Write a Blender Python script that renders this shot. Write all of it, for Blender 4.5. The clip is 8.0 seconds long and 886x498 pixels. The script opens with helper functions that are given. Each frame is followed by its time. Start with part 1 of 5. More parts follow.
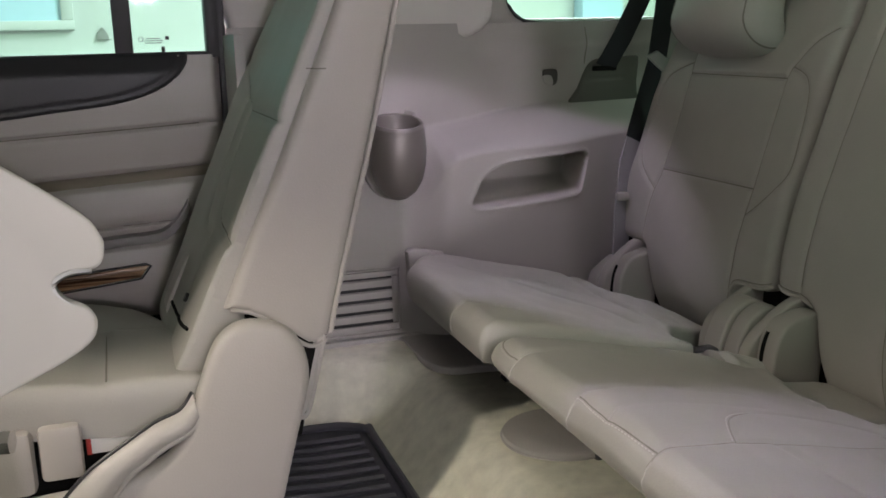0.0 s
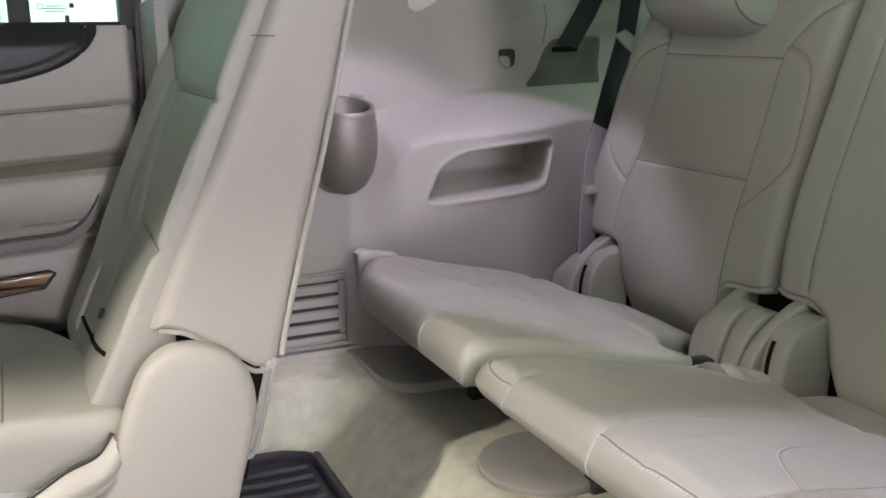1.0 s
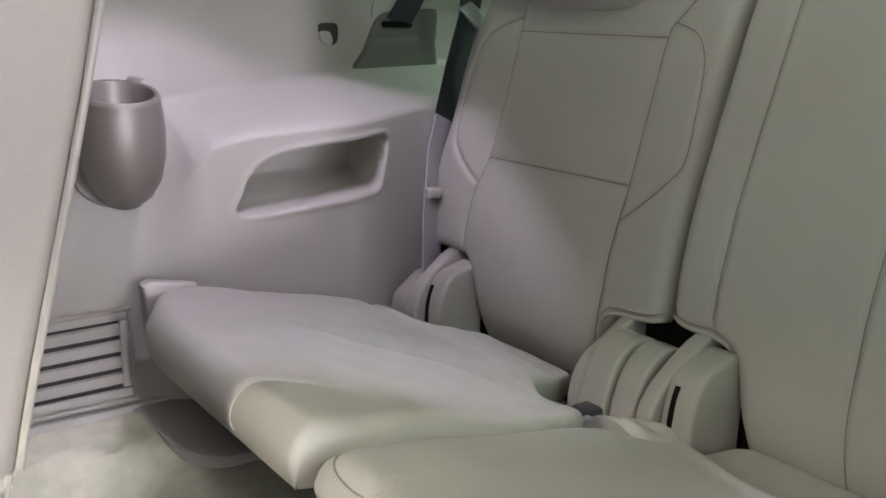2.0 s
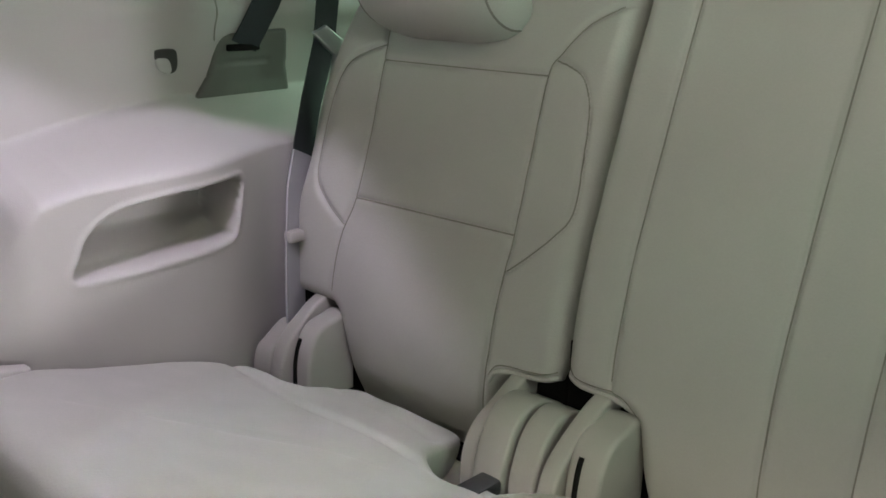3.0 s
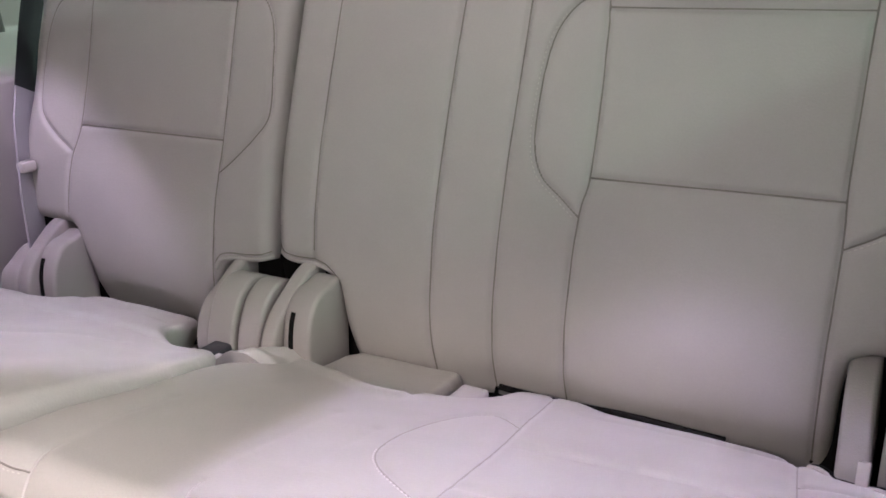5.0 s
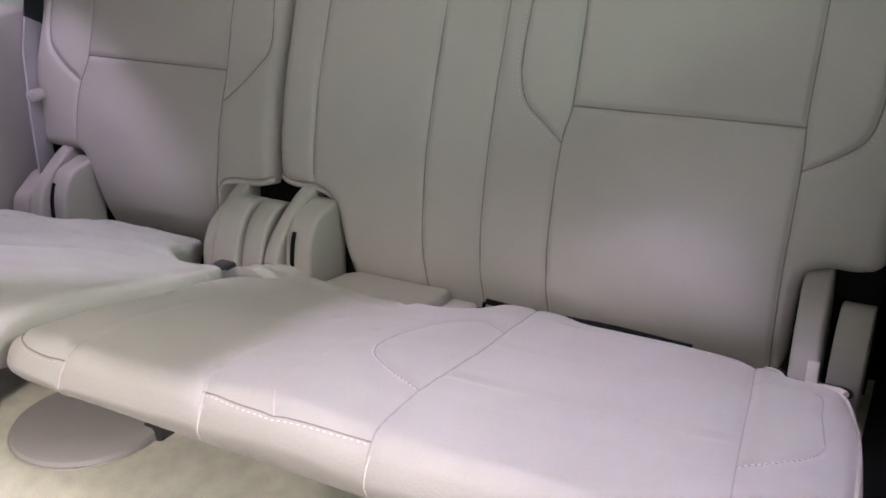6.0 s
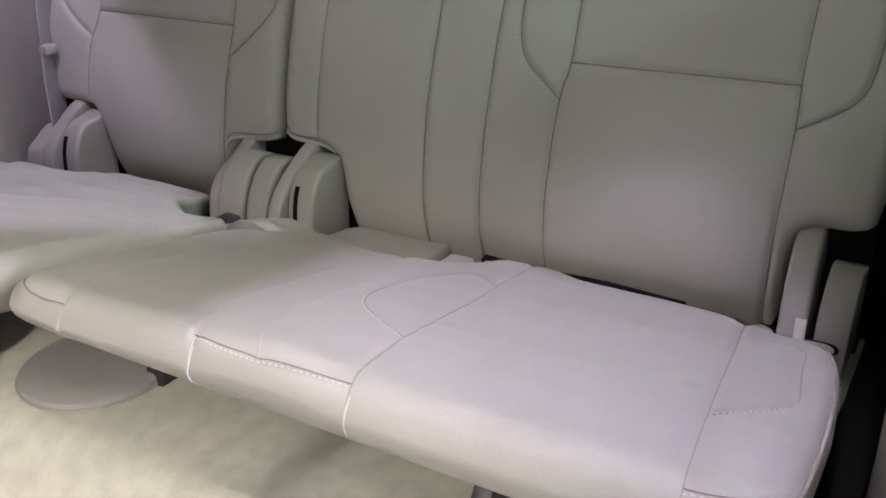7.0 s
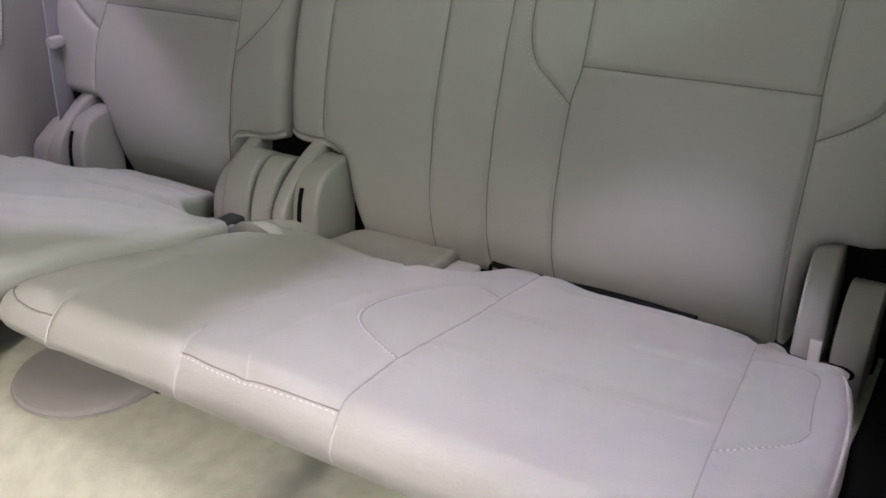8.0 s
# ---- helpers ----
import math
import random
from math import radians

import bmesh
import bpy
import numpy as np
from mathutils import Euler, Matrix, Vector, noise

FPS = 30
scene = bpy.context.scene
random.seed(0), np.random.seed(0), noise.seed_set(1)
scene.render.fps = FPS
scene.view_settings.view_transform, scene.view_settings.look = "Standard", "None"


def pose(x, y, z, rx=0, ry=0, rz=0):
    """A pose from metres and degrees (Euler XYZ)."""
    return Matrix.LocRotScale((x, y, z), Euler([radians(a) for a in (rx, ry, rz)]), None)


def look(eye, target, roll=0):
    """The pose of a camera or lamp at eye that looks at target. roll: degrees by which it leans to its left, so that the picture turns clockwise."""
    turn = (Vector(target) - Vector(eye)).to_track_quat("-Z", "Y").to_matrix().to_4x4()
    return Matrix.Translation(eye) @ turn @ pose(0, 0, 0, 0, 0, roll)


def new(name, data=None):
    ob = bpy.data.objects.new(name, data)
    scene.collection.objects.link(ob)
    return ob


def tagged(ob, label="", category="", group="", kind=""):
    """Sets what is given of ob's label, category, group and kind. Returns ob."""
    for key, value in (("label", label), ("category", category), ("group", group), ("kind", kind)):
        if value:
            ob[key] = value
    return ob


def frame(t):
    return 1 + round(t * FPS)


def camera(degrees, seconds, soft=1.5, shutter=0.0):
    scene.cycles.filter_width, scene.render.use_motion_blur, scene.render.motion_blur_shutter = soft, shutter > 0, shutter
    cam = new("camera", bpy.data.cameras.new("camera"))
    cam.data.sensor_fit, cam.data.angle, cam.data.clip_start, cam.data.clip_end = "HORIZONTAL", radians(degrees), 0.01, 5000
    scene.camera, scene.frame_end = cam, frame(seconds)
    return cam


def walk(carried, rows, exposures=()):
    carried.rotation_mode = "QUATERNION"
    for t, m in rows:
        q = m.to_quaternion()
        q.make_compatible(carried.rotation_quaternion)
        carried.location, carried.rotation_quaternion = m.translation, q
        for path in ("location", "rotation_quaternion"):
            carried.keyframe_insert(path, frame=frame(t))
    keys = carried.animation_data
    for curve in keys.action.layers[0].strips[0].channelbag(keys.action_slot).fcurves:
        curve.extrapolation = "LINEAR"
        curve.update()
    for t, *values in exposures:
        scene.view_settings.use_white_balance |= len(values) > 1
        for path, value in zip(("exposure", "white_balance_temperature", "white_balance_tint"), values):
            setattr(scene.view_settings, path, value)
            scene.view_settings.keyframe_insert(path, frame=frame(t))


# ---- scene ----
cam = camera(50.6, 8.0, soft=1.65)
PATH = [
    (0, (0.012, 0.152, 0.624), (0.626, 2.004, 0.185), -1.5),
    (0.5, (0.001, 0.26, 0.62), (0.654, 2.096, 0.17), -1.4),
    (1, (0.008, 0.367, 0.594), (0.798, 2.147, 0.136), -0.8),
    (1.5, (0.073, 0.521, 0.56), (1.049, 2.202, 0.089), -0.0),
    (3, (0.172, 0.789, 0.649), (1.563, 2.117, 0.101), 0.5),
    (3.5, (0.174, 0.748, 0.669), (1.688, 1.932, 0.116), 0.6),
    (4, (0.156, 0.673, 0.673), (1.759, 1.733, 0.119), 0.4),
    (4.5, (0.104, 0.615, 0.659), (1.745, 1.605, 0.087), -1.3),
    (5, (0.049, 0.579, 0.629), (1.693, 1.518, -0.016), -1.4),
    (6.5, (-0.044, 0.522, 0.627), (1.557, 1.426, -0.161), -0.7),
    (7, (-0.031, 0.501, 0.621), (1.538, 1.433, -0.197), -0.6),
    (7.5, (-0.01, 0.496, 0.606), (1.533, 1.452, -0.233), -0.4),
    (8, (0.016, 0.503, 0.635), (1.546, 1.47, -0.216), -0.4),
]
walk(cam, [(t, look(eye, target, roll)) for t, eye, target, roll in PATH],
     [(0, -1.05, 6650, 6), (0.5, -0.6, 6650, 4), (1.0, -0.3, 6500, 4), (1.5, -0.17, 6450, 5), (3.0, 0.02, 6500, -2), (3.5, 0.04, 6600, 0), (4.5, 0.17, 6300, 21), (5.0, 0.4, 6250, 22), (6.5, 0.0, 6250, 11), (8.0, -0.06, 6250, 9)])

# ---- light ----
# the car stands in a white garage: unseen added lamps shine in through the open rear door, and through the green-tinted
# panes
world = bpy.data.worlds.new("garage_air")
scene.world = world
world.use_nodes = True
world.node_tree.nodes["Background"].inputs[0].default_value = (0.9, 0.95, 1.0, 1)
world.node_tree.nodes["Background"].inputs[1].default_value = 0.05


def area_lamp(name, eye, target, sx, sy, watts, colour, beam=180):
    d = bpy.data.lights.new(name, "AREA")
    d.shape, d.size, d.size_y, d.energy, d.color = "RECTANGLE", sx, sy, watts, colour
    d.spread = radians(beam)
    ob = new(name, d)
    ob.matrix_world = look(eye, target)
    return ob


def unseen_lamp(name, eye, target, watts, colour, cone, soft=0.3, size=0.0008):
    """An unseen spot assumed in the headliner, added to light the seats."""
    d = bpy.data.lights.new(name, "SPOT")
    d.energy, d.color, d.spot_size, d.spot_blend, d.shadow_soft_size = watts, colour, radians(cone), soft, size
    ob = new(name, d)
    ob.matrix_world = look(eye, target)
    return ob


# unseen headliner spots, placed and tuned to lay pools of light
unseen_lamp("unseen_lamp_right", (0.67, 0.67, 0.985), (0.66, 0.78, 0.2), 19, (0.98, 0.85, 1.18), 88, 0.5, 0.0012)
unseen_lamp("unseen_lamp_left", (0.67, 1.57, 0.985), (0.665, 1.75, 0.2), 14.5, (0.985, 0.85, 1.17), 80, 0.45, 0.0016)
# unseen point lamp added to lift the upper backrests
dome = bpy.data.lights.new("added_dome_lamp", "POINT")
dome.energy, dome.color, dome.shadow_soft_size = 2.3, (1.07, 0.97, 0.92), 0.015
new("added_dome_lamp", dome).location = (0.62, 1.2, 0.955)
# unseen fill added beyond the open doorway
area_lamp("fill_door_side", (-1.9, -1.6, 3.10), (0.75, 0.8, 0.2), 1.3, 0.45, 32, (1.0, 0.92, 1.03))
# unseen spot added to light the floor, aimed to miss the backrests
unseen_lamp("unseen_lamp_second_row", (-0.78, 1.025, 0.985), (0.14, 1.06, 0.0), 90, (1.05, 0.94, 0.84), 52, 0.6, 0.02)
# unseen low lamp, placed so that wall and floor shadow edges fit
area_lamp("added_lamp_across", (0.20, -2.6, 0.974), (0.50, 1.8, 0.36), 0.14, 0.14, 4.2, (1.0, 0.90, 1.06), 40)
# two unseen fills beyond the left panes, for cushion and shelf
area_lamp("fill_left_corner", (1.9, 3.2, 2.3), (0.66, 1.6, 0.2), 1.2, 0.2, 600, (1.0, 0.74, 1.04))
area_lamp("fill_left_rear", (1.2, 3.0, 3.3), (1.0, 1.95, 0.46), 1.0, 0.2, 150, (1.0, 1.0, 1.0))
area_lamp("tube_lamp_right_bay", (0.4, -2.6, 2.5), (0.4, -2.4, 0.0), 3.4, 0.4, 150, (0.99, 1.0, 0.93))
area_lamp("tube_lamp_left_bay", (0.6, 3.4, 2.5), (0.6, 3.6, 0.0), 3.4, 0.4, 2, (1.0, 1.0, 0.98))
# two unseen fills added ahead, to brighten the upper backrests
area_lamp("fill_left_front", (-3.2, 3.4, 1.3), (1.0, 1.4, 0.55), 1.2, 0.3, 140, (1.0, 0.98, 0.96))
area_lamp("fill_front", (-4.0, 1.3, 1.02), (1.0, 1.2, 0.5), 2.4, 0.4, 34, (1.22, 0.96, 1.04))
area_lamp("tube_lamp_rear_bay", (3.4, 1.2, 2.5), (2.8, 1.2, 0.3), 0.4, 2.4, 950, (1.0, 1.0, 1.0))

# ---- materials ----


def material(name, colour, rough=0.5, metal=0.0, grain=300.0, bump=0.1, vary=0.12, stain=6.0, coat=0.0, voronoi=False, spec=0.5):
    m = bpy.data.materials.new(name)
    m.use_nodes = True
    n, l = m.node_tree.nodes, m.node_tree.links
    b = n["Principled BSDF"]
    b.inputs["Roughness"].default_value = rough
    b.inputs["Metallic"].default_value = metal
    b.inputs["Coat Weight"].default_value = coat
    b.inputs["Specular IOR Level"].default_value = spec
    tc = n.new("ShaderNodeTexCoord")
    big = n.new("ShaderNodeTexNoise")
    big.inputs["Scale"].default_value, big.inputs["Detail"].default_value = stain, 5
    l.new(tc.outputs["Object"], big.inputs["Vector"])
    if voronoi:
        fine = n.new("ShaderNodeTexVoronoi")
        fine.feature = "SMOOTH_F1"
        out = fine.outputs["Distance"]
    else:
        fine = n.new("ShaderNodeTexNoise")
        fine.inputs["Detail"].default_value = 3
        out = fine.outputs[0]
    fine.inputs["Scale"].default_value = grain
    l.new(tc.outputs["Object"], fine.inputs["Vector"])
    mix = n.new("ShaderNodeMix")
    mix.data_type = "RGBA"
    mix.inputs[6].default_value = (*[c * (1 - vary) for c in colour], 1)
    mix.inputs[7].default_value = (*[min(1, c * (1 + vary)) for c in colour], 1)
    add = n.new("ShaderNodeMath")
    add.operation = "MULTIPLY_ADD"
    add.inputs[1].default_value = 0.35
    l.new(out, add.inputs[0])
    l.new(big.outputs[0], add.inputs[2])
    sub = n.new("ShaderNodeMath")
    sub.operation = "SUBTRACT"
    sub.use_clamp = True
    sub.inputs[1].default_value = 0.17
    l.new(add.outputs[0], sub.inputs[0])
    l.new(sub.outputs[0], mix.inputs[0])
    l.new(mix.outputs[2], b.inputs["Base Color"])
    if bump:
        bp = n.new("ShaderNodeBump")
        bp.inputs["Strength"].default_value, bp.inputs["Distance"].default_value = bump, 0.001
        l.new(out, bp.inputs["Height"])
        l.new(bp.outputs[0], b.inputs["Normal"])
    return m


LEATHER = material("taupe_leather", (0.392, 0.376, 0.342), 0.52, grain=420, bump=0.16, vary=0.07, stain=9, voronoi=True)
VINYL = material("taupe_vinyl", (0.43, 0.40, 0.365), 0.45, grain=500, bump=0.2, vary=0.04, stain=7, voronoi=True)
PLASTIC = material("taupe_plastic", (0.385, 0.362, 0.338), 0.48, grain=700, bump=0.2, vary=0.04, stain=5, voronoi=True)
HINGE = material("hinge_plastic", (0.32, 0.30, 0.275), 0.48, grain=700, bump=0.2, vary=0.04, stain=5, voronoi=True)
PLASTIC_LIGHT = material("pale_grey_plastic", (0.60, 0.57, 0.53), 0.5, grain=700, bump=0.15, vary=0.03)
BLACK = material("black_soft_plastic", (0.028, 0.027, 0.03), 0.42, grain=600, bump=0.25, vary=0.15, voronoi=True)
RUBBER = material("black_rubber", (0.03, 0.03, 0.036), 0.5, grain=350, bump=0.3, vary=0.2)
# near-black for real slots, and for gaps whose shade is coloured in
DARK = material("slot_and_shade_black", (0.008, 0.0075, 0.007), 0.9, grain=200, bump=0.0, vary=0.2, spec=0.08)
WEBBING = material("black_webbing", (0.022, 0.023, 0.026), 0.7, grain=900, bump=0.5, vary=0.2, spec=0.25)
CARPET = material("beige_carpet", (0.66, 0.635, 0.52), 0.95, grain=700, bump=1.0, vary=0.24, stain=38, spec=0.1)
THREAD = material("pale_thread", (0.50, 0.47, 0.43), 0.7, grain=1500, bump=0.3)
THREAD_PALE = material("white_thread", (0.60, 0.57, 0.545), 0.7, grain=1500, bump=0.3)
# the seam grooves' shade is put into these two darker colours
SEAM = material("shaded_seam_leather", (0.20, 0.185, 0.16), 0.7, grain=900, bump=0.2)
SEAM_SOFT = material("soft_seam_leather", (0.30, 0.28, 0.255), 0.65, grain=900, bump=0.2)
# the front seams' bright highlights are put into this colour
SEAM_HIGHLIGHT = material("highlit_seam_leather", (0.45, 0.425, 0.40), 0.6, grain=900, bump=0.2)
CHROME = material("chrome", (0.75, 0.74, 0.72), 0.15, 1.0, bump=0.0, vary=0.03)
STEEL = material("satin_steel", (0.6, 0.59, 0.57), 0.35, 1.0, bump=0.05, vary=0.05)
CUP = material("champagne_plastic", (0.22, 0.20, 0.185), 0.42, 0.35, grain=900, bump=0.05, vary=0.03)
WOOD = material("dark_wood_trim", (0.26, 0.15, 0.09), 0.10, grain=40, bump=0.0, vary=0.8, stain=40, coat=0.6)
WALLPAINT = material("white_wall_paint", (0.50, 0.52, 0.51), 0.7, grain=80, bump=0.1, vary=0.03, stain=1.5)
CONCRETE = material("grey_concrete", (0.21, 0.21, 0.205), 0.6, grain=60, bump=0.3, vary=0.15, stain=2)
BODY = material("dark_body_paint", (0.05, 0.05, 0.055), 0.25, 0.3, bump=0.0, vary=0.05, coat=0.5)
HEADLINER = material("grey_headliner_cloth", (0.52, 0.50, 0.47), 0.9, grain=900, bump=0.4, vary=0.04)
BLUE = material("pale_blue_glazing", (0.45, 0.62, 0.75), 0.3, bump=0.0, vary=0.05)
PAPER = material("white_card", (0.82, 0.80, 0.77), 0.6, bump=0.0, vary=0.02)
RED = material("red_card_edge", (0.5, 0.05, 0.04), 0.6, bump=0.0, vary=0.1)

# streaked grain along the veneer
_n, _l = WOOD.node_tree.nodes, WOOD.node_tree.links
_w, _map, _ramp = _n.new("ShaderNodeTexNoise"), _n.new("ShaderNodeMapping"), _n.new("ShaderNodeValToRGB")
_map.inputs["Rotation"].default_value = (0, radians(5.5), 0)
_map.inputs["Scale"].default_value = (5.0, 1.0, 150.0)
_w.inputs["Scale"].default_value, _w.inputs["Detail"].default_value = 1.0, 4
_ramp.color_ramp.elements[0].position, _ramp.color_ramp.elements[0].color = 0.38, (0.05, 0.025, 0.015, 1)
_ramp.color_ramp.elements[1].position, _ramp.color_ramp.elements[1].color = 0.62, (0.42, 0.26, 0.15, 1)
_l.new([k for k in _n if k.type == "TEX_COORD"][0].outputs["Object"], _map.inputs["Vector"])
_l.new(_map.outputs[0], _w.inputs["Vector"])
_l.new(_w.outputs[0], _ramp.inputs[0])
_l.new(_ramp.outputs[0], _n["Principled BSDF"].inputs["Base Color"])
# the door ledges' shade is put into these two darker colours
ARMREST_TOP = material("shaded_brown_vinyl", (0.24, 0.205, 0.16), 0.55, grain=500, bump=0.2, vary=0.06, voronoi=True)
ARMREST = material("shaded_taupe_plastic", (0.20, 0.185, 0.175), 0.5, grain=700, bump=0.2, vary=0.05)

GLASS = bpy.data.materials.new("green_tinted_glass")
GLASS.use_nodes = True
_n, _l = GLASS.node_tree.nodes, GLASS.node_tree.links
_n.remove(_n["Principled BSDF"])
_t, _g, _m = _n.new("ShaderNodeBsdfTransparent"), _n.new("ShaderNodeBsdfGlossy"), _n.new("ShaderNodeMixShader")
_t.inputs[0].default_value = (0.69, 0.88, 0.77, 1)
_g.inputs["Roughness"].default_value = 0.02
_f = _n.new("ShaderNodeFresnel")
_l.new(_f.outputs[0], _m.inputs[0])
_l.new(_t.outputs[0], _m.inputs[1])
_l.new(_g.outputs[0], _m.inputs[2])
_l.new(_m.outputs[0], _n["Material Output"].inputs[0])

# ---- builders ----


def group_at(name, x, y, z, label, category, group="", kind=""):
    ob = new(name)
    ob.location = (x, y, z)
    ob.empty_display_size = 0.05
    return tagged(ob, label, category, group, kind)


def link_mesh(name, me, mat, parent=None, label=""):
    if mat is not None:
        me.materials.append(mat)
    ob = new(name, me)
    if parent is not None:
        ob.parent = parent
        ob.matrix_parent_inverse = Matrix.Translation(-parent.location)
    return tagged(ob, label)


def part(name, bm, mat, parent=None, label="", smooth=True):
    bmesh.ops.recalc_face_normals(bm, faces=bm.faces[:])
    me = bpy.data.meshes.new(name)
    bm.to_mesh(me)
    bm.free()
    if smooth:
        me.shade_smooth()
        me.set_sharp_from_angle(angle=radians(38))
    return link_mesh(name, me, mat, parent, label)


def smooth_line(pts, n=6, closed=False):
    """Catmull-Rom through the points."""
    p = [np.array(q, float) for q in pts]
    m = len(p)
    out = []
    for i in range(m if closed else m - 1):
        a, b, c, d = (p[(i + k) % m] if closed else p[min(max(i + k, 0), m - 1)] for k in (-1, 0, 1, 2))
        for j in range(n):
            t = j / n
            out.append(0.5 * (2 * b + (c - a) * t + (2 * a - 5 * b + 4 * c - d) * t * t + (3 * b - a - 3 * c + d) * t ** 3))
    if not closed:
        out.append(p[-1])
    return np.array(out)


def seg_distance(P, line, closed=False):
    """Distance of the points P (n, 2) to a polyline, and the nearest points."""
    q = np.asarray(line, float)
    a, b = (q, np.roll(q, -1, 0)) if closed else (q[:-1], q[1:])
    best, near = np.full(len(P), 1e9), np.zeros_like(P)
    for s, e in zip(a, b):
        d = e - s
        t = np.clip(((P - s) @ d) / max(d @ d, 1e-12), 0, 1)
        c = s + t[:, None] * d
        r = np.hypot(*(P - c).T)
        k = r < best
        best[k], near[k] = r[k], c[k]
    return best, near


def inside(P, poly):
    q = np.asarray(poly, float)
    ins = np.zeros(len(P), bool)
    for (x0, y0), (x1, y1) in zip(q, np.roll(q, -1, 0)):
        if y0 != y1:
            c = ((y0 > P[:, 1]) != (y1 > P[:, 1])) & (P[:, 0] < (x1 - x0) * (P[:, 1] - y0) / (y1 - y0) + x0)
            ins ^= c
    return ins


def signed(P, poly):
    d, near = seg_distance(P, poly, True)
    return np.where(inside(P, poly), d, -d), near


def pad(prefix, parent, outline, seams, place, normal, step, roll, depth, mats, region=None, extra=None, groove=0.0068, width=0.0075, crown=0.006, spread=0.05, wrinkle=0.0015, tuck=0.0, roll_at=None):
    """An upholstered pad: a fine skin over an outline in the plane (a, b), rolled at its edges, drawn in along its seams and closed behind.
    Returns a function that gives places on the finished skin."""
    o = np.asarray(outline, float)

    def height(P, sd):
        r = roll if roll_at is None else roll_at(P[:, 0], P[:, 1])
        k = np.clip(1 - sd / r, 0, 1)
        h = -r * (1 - np.sqrt(np.maximum(0, 1 - k * k)))
        ds = np.full(len(P), 1.0)
        for line in seams:
            d, _ = seg_distance(P, line)
            ds = np.minimum(ds, d)
        h = h + crown * (1 - np.exp(-ds / spread)) - groove * np.exp(-(ds / width) ** 2)
        if extra is not None:
            h = h + extra(P[:, 0], P[:, 1])
        if wrinkle:
            h = h + np.array([wrinkle * (noise.noise((a * 9, b * 9, 1.3)) + 0.5 * noise.noise((a * 26, b * 22, 4.1))) for a, b in P])
        return h

    def surface(line, lift=0.0):
        q = np.asarray(line, float)
        sd, _ = signed(q, o)
        return place(q[:, 0], q[:, 1]) + normal(q[:, 0], q[:, 1]) * (height(q, np.maximum(sd, 0)) + lift)[:, None]

    lo, hi = o.min(0) - step, o.max(0) + step
    na, nb = int((hi[0] - lo[0]) / step) + 1, int((hi[1] - lo[1]) / step) + 1
    A, B = np.meshgrid(lo[0] + step * np.arange(na), lo[1] + step * np.arange(nb), indexing="ij")
    P = np.c_[A.ravel(), B.ravel()]
    sd, near = signed(P, o)
    idx = np.arange(na * nb).reshape(na, nb)
    F = np.c_[idx[:-1, :-1].ravel(), idx[1:, :-1].ravel(), idx[1:, 1:].ravel(), idx[:-1, 1:].ravel()]
    F = F[(sd[F] > -0.95 * step).all(1)]
    out = sd < 0.3 * step
    P[out] = near[out]
    h = height(P, np.maximum(np.where(out, 0, sd), 0))
    N = normal(P[:, 0], P[:, 1])
    V = place(P[:, 0], P[:, 1]) + N * h[:, None]
    lab = region(P[F].mean(1)[:, 0], P[F].mean(1)[:, 1]) if region is not None else np.array([prefix] * len(F))
    fn = np.cross(V[F[:, 2]] - V[F[:, 0]], V[F[:, 3]] - V[F[:, 1]])
    if (fn * N[F[:, 0]]).sum() < 0:
        F, fn = F[:, ::-1], -fn
    vn = np.zeros_like(V)
    for c in range(4):
        np.add.at(vn, F[:, c], fn)
    # the side behind the rolled edge
    E = np.concatenate([F[:, [c, (c + 1) % 4]] for c in range(4)])
    key = E.min(1).astype(np.int64) * len(P) + E.max(1)
    _, first, count = np.unique(key, return_index=True, return_counts=True)
    rim = E[first[count == 1]]
    used, inv = np.unique(rim, return_inverse=True)
    inv = inv.reshape(-1, 2)
    Q = P[used]
    ring_in = np.zeros_like(Q)
    best = np.full(len(Q), -1e9)
    for k in range(24):
        d = np.array([math.cos(k * math.pi / 12), math.sin(k * math.pi / 12)])
        s, _ = signed(Q + 0.012 * d, o)
        w = s > best
        best[w], ring_in[w] = s[w], d
    n = len(used)
    rows = [V[used]]
    for t in (0.25, 0.5, 0.75, 1.0):
        q = Q + ring_in * tuck * t * t
        rows.append(place(q[:, 0], q[:, 1]) + N[used] * ((1 - t) * h[used] - t * roll - t * depth)[:, None])
    S = np.concatenate(rows + [rows[-1].mean(0)[None]])
    SF = np.concatenate([np.c_[inv[:, 1], inv[:, 0], inv[:, 0] + n, inv[:, 1] + n] + r * n for r in range(4)])
    sn = np.cross(S[SF[:, 2]] - S[SF[:, 0]], S[SF[:, 3]] - S[SF[:, 1]])
    svn = np.zeros_like(S)
    for c in range(4):
        np.add.at(svn, SF[:, c], sn)
    svn[-1] = -N[used].mean(0)
    vn[used] += svn[:n]
    svn[:n] = vn[used]
    unit = lambda v: v / np.maximum(np.linalg.norm(v, axis=1), 1e-12)[:, None]
    vn, svn = unit(vn), unit(svn)
    pick = lambda name: mats.get(name, mats[""]) if isinstance(mats, dict) else mats
    for name in dict.fromkeys(lab.tolist()):
        f = F[lab == name]
        use, back = np.unique(f, return_inverse=True)
        me = bpy.data.meshes.new(name)
        me.from_pydata(V[use].tolist(), [], back.reshape(-1, 4).tolist())
        me.shade_smooth()
        me.normals_split_custom_set_from_vertices(vn[use].tolist())
        link_mesh(name, me, pick(name), parent)
    me = bpy.data.meshes.new(prefix + "_side")
    me.from_pydata(S.tolist(), [], SF.tolist() + [(int(i) + 4 * n, int(j) + 4 * n, 5 * n) for i, j in inv])
    me.shade_smooth()
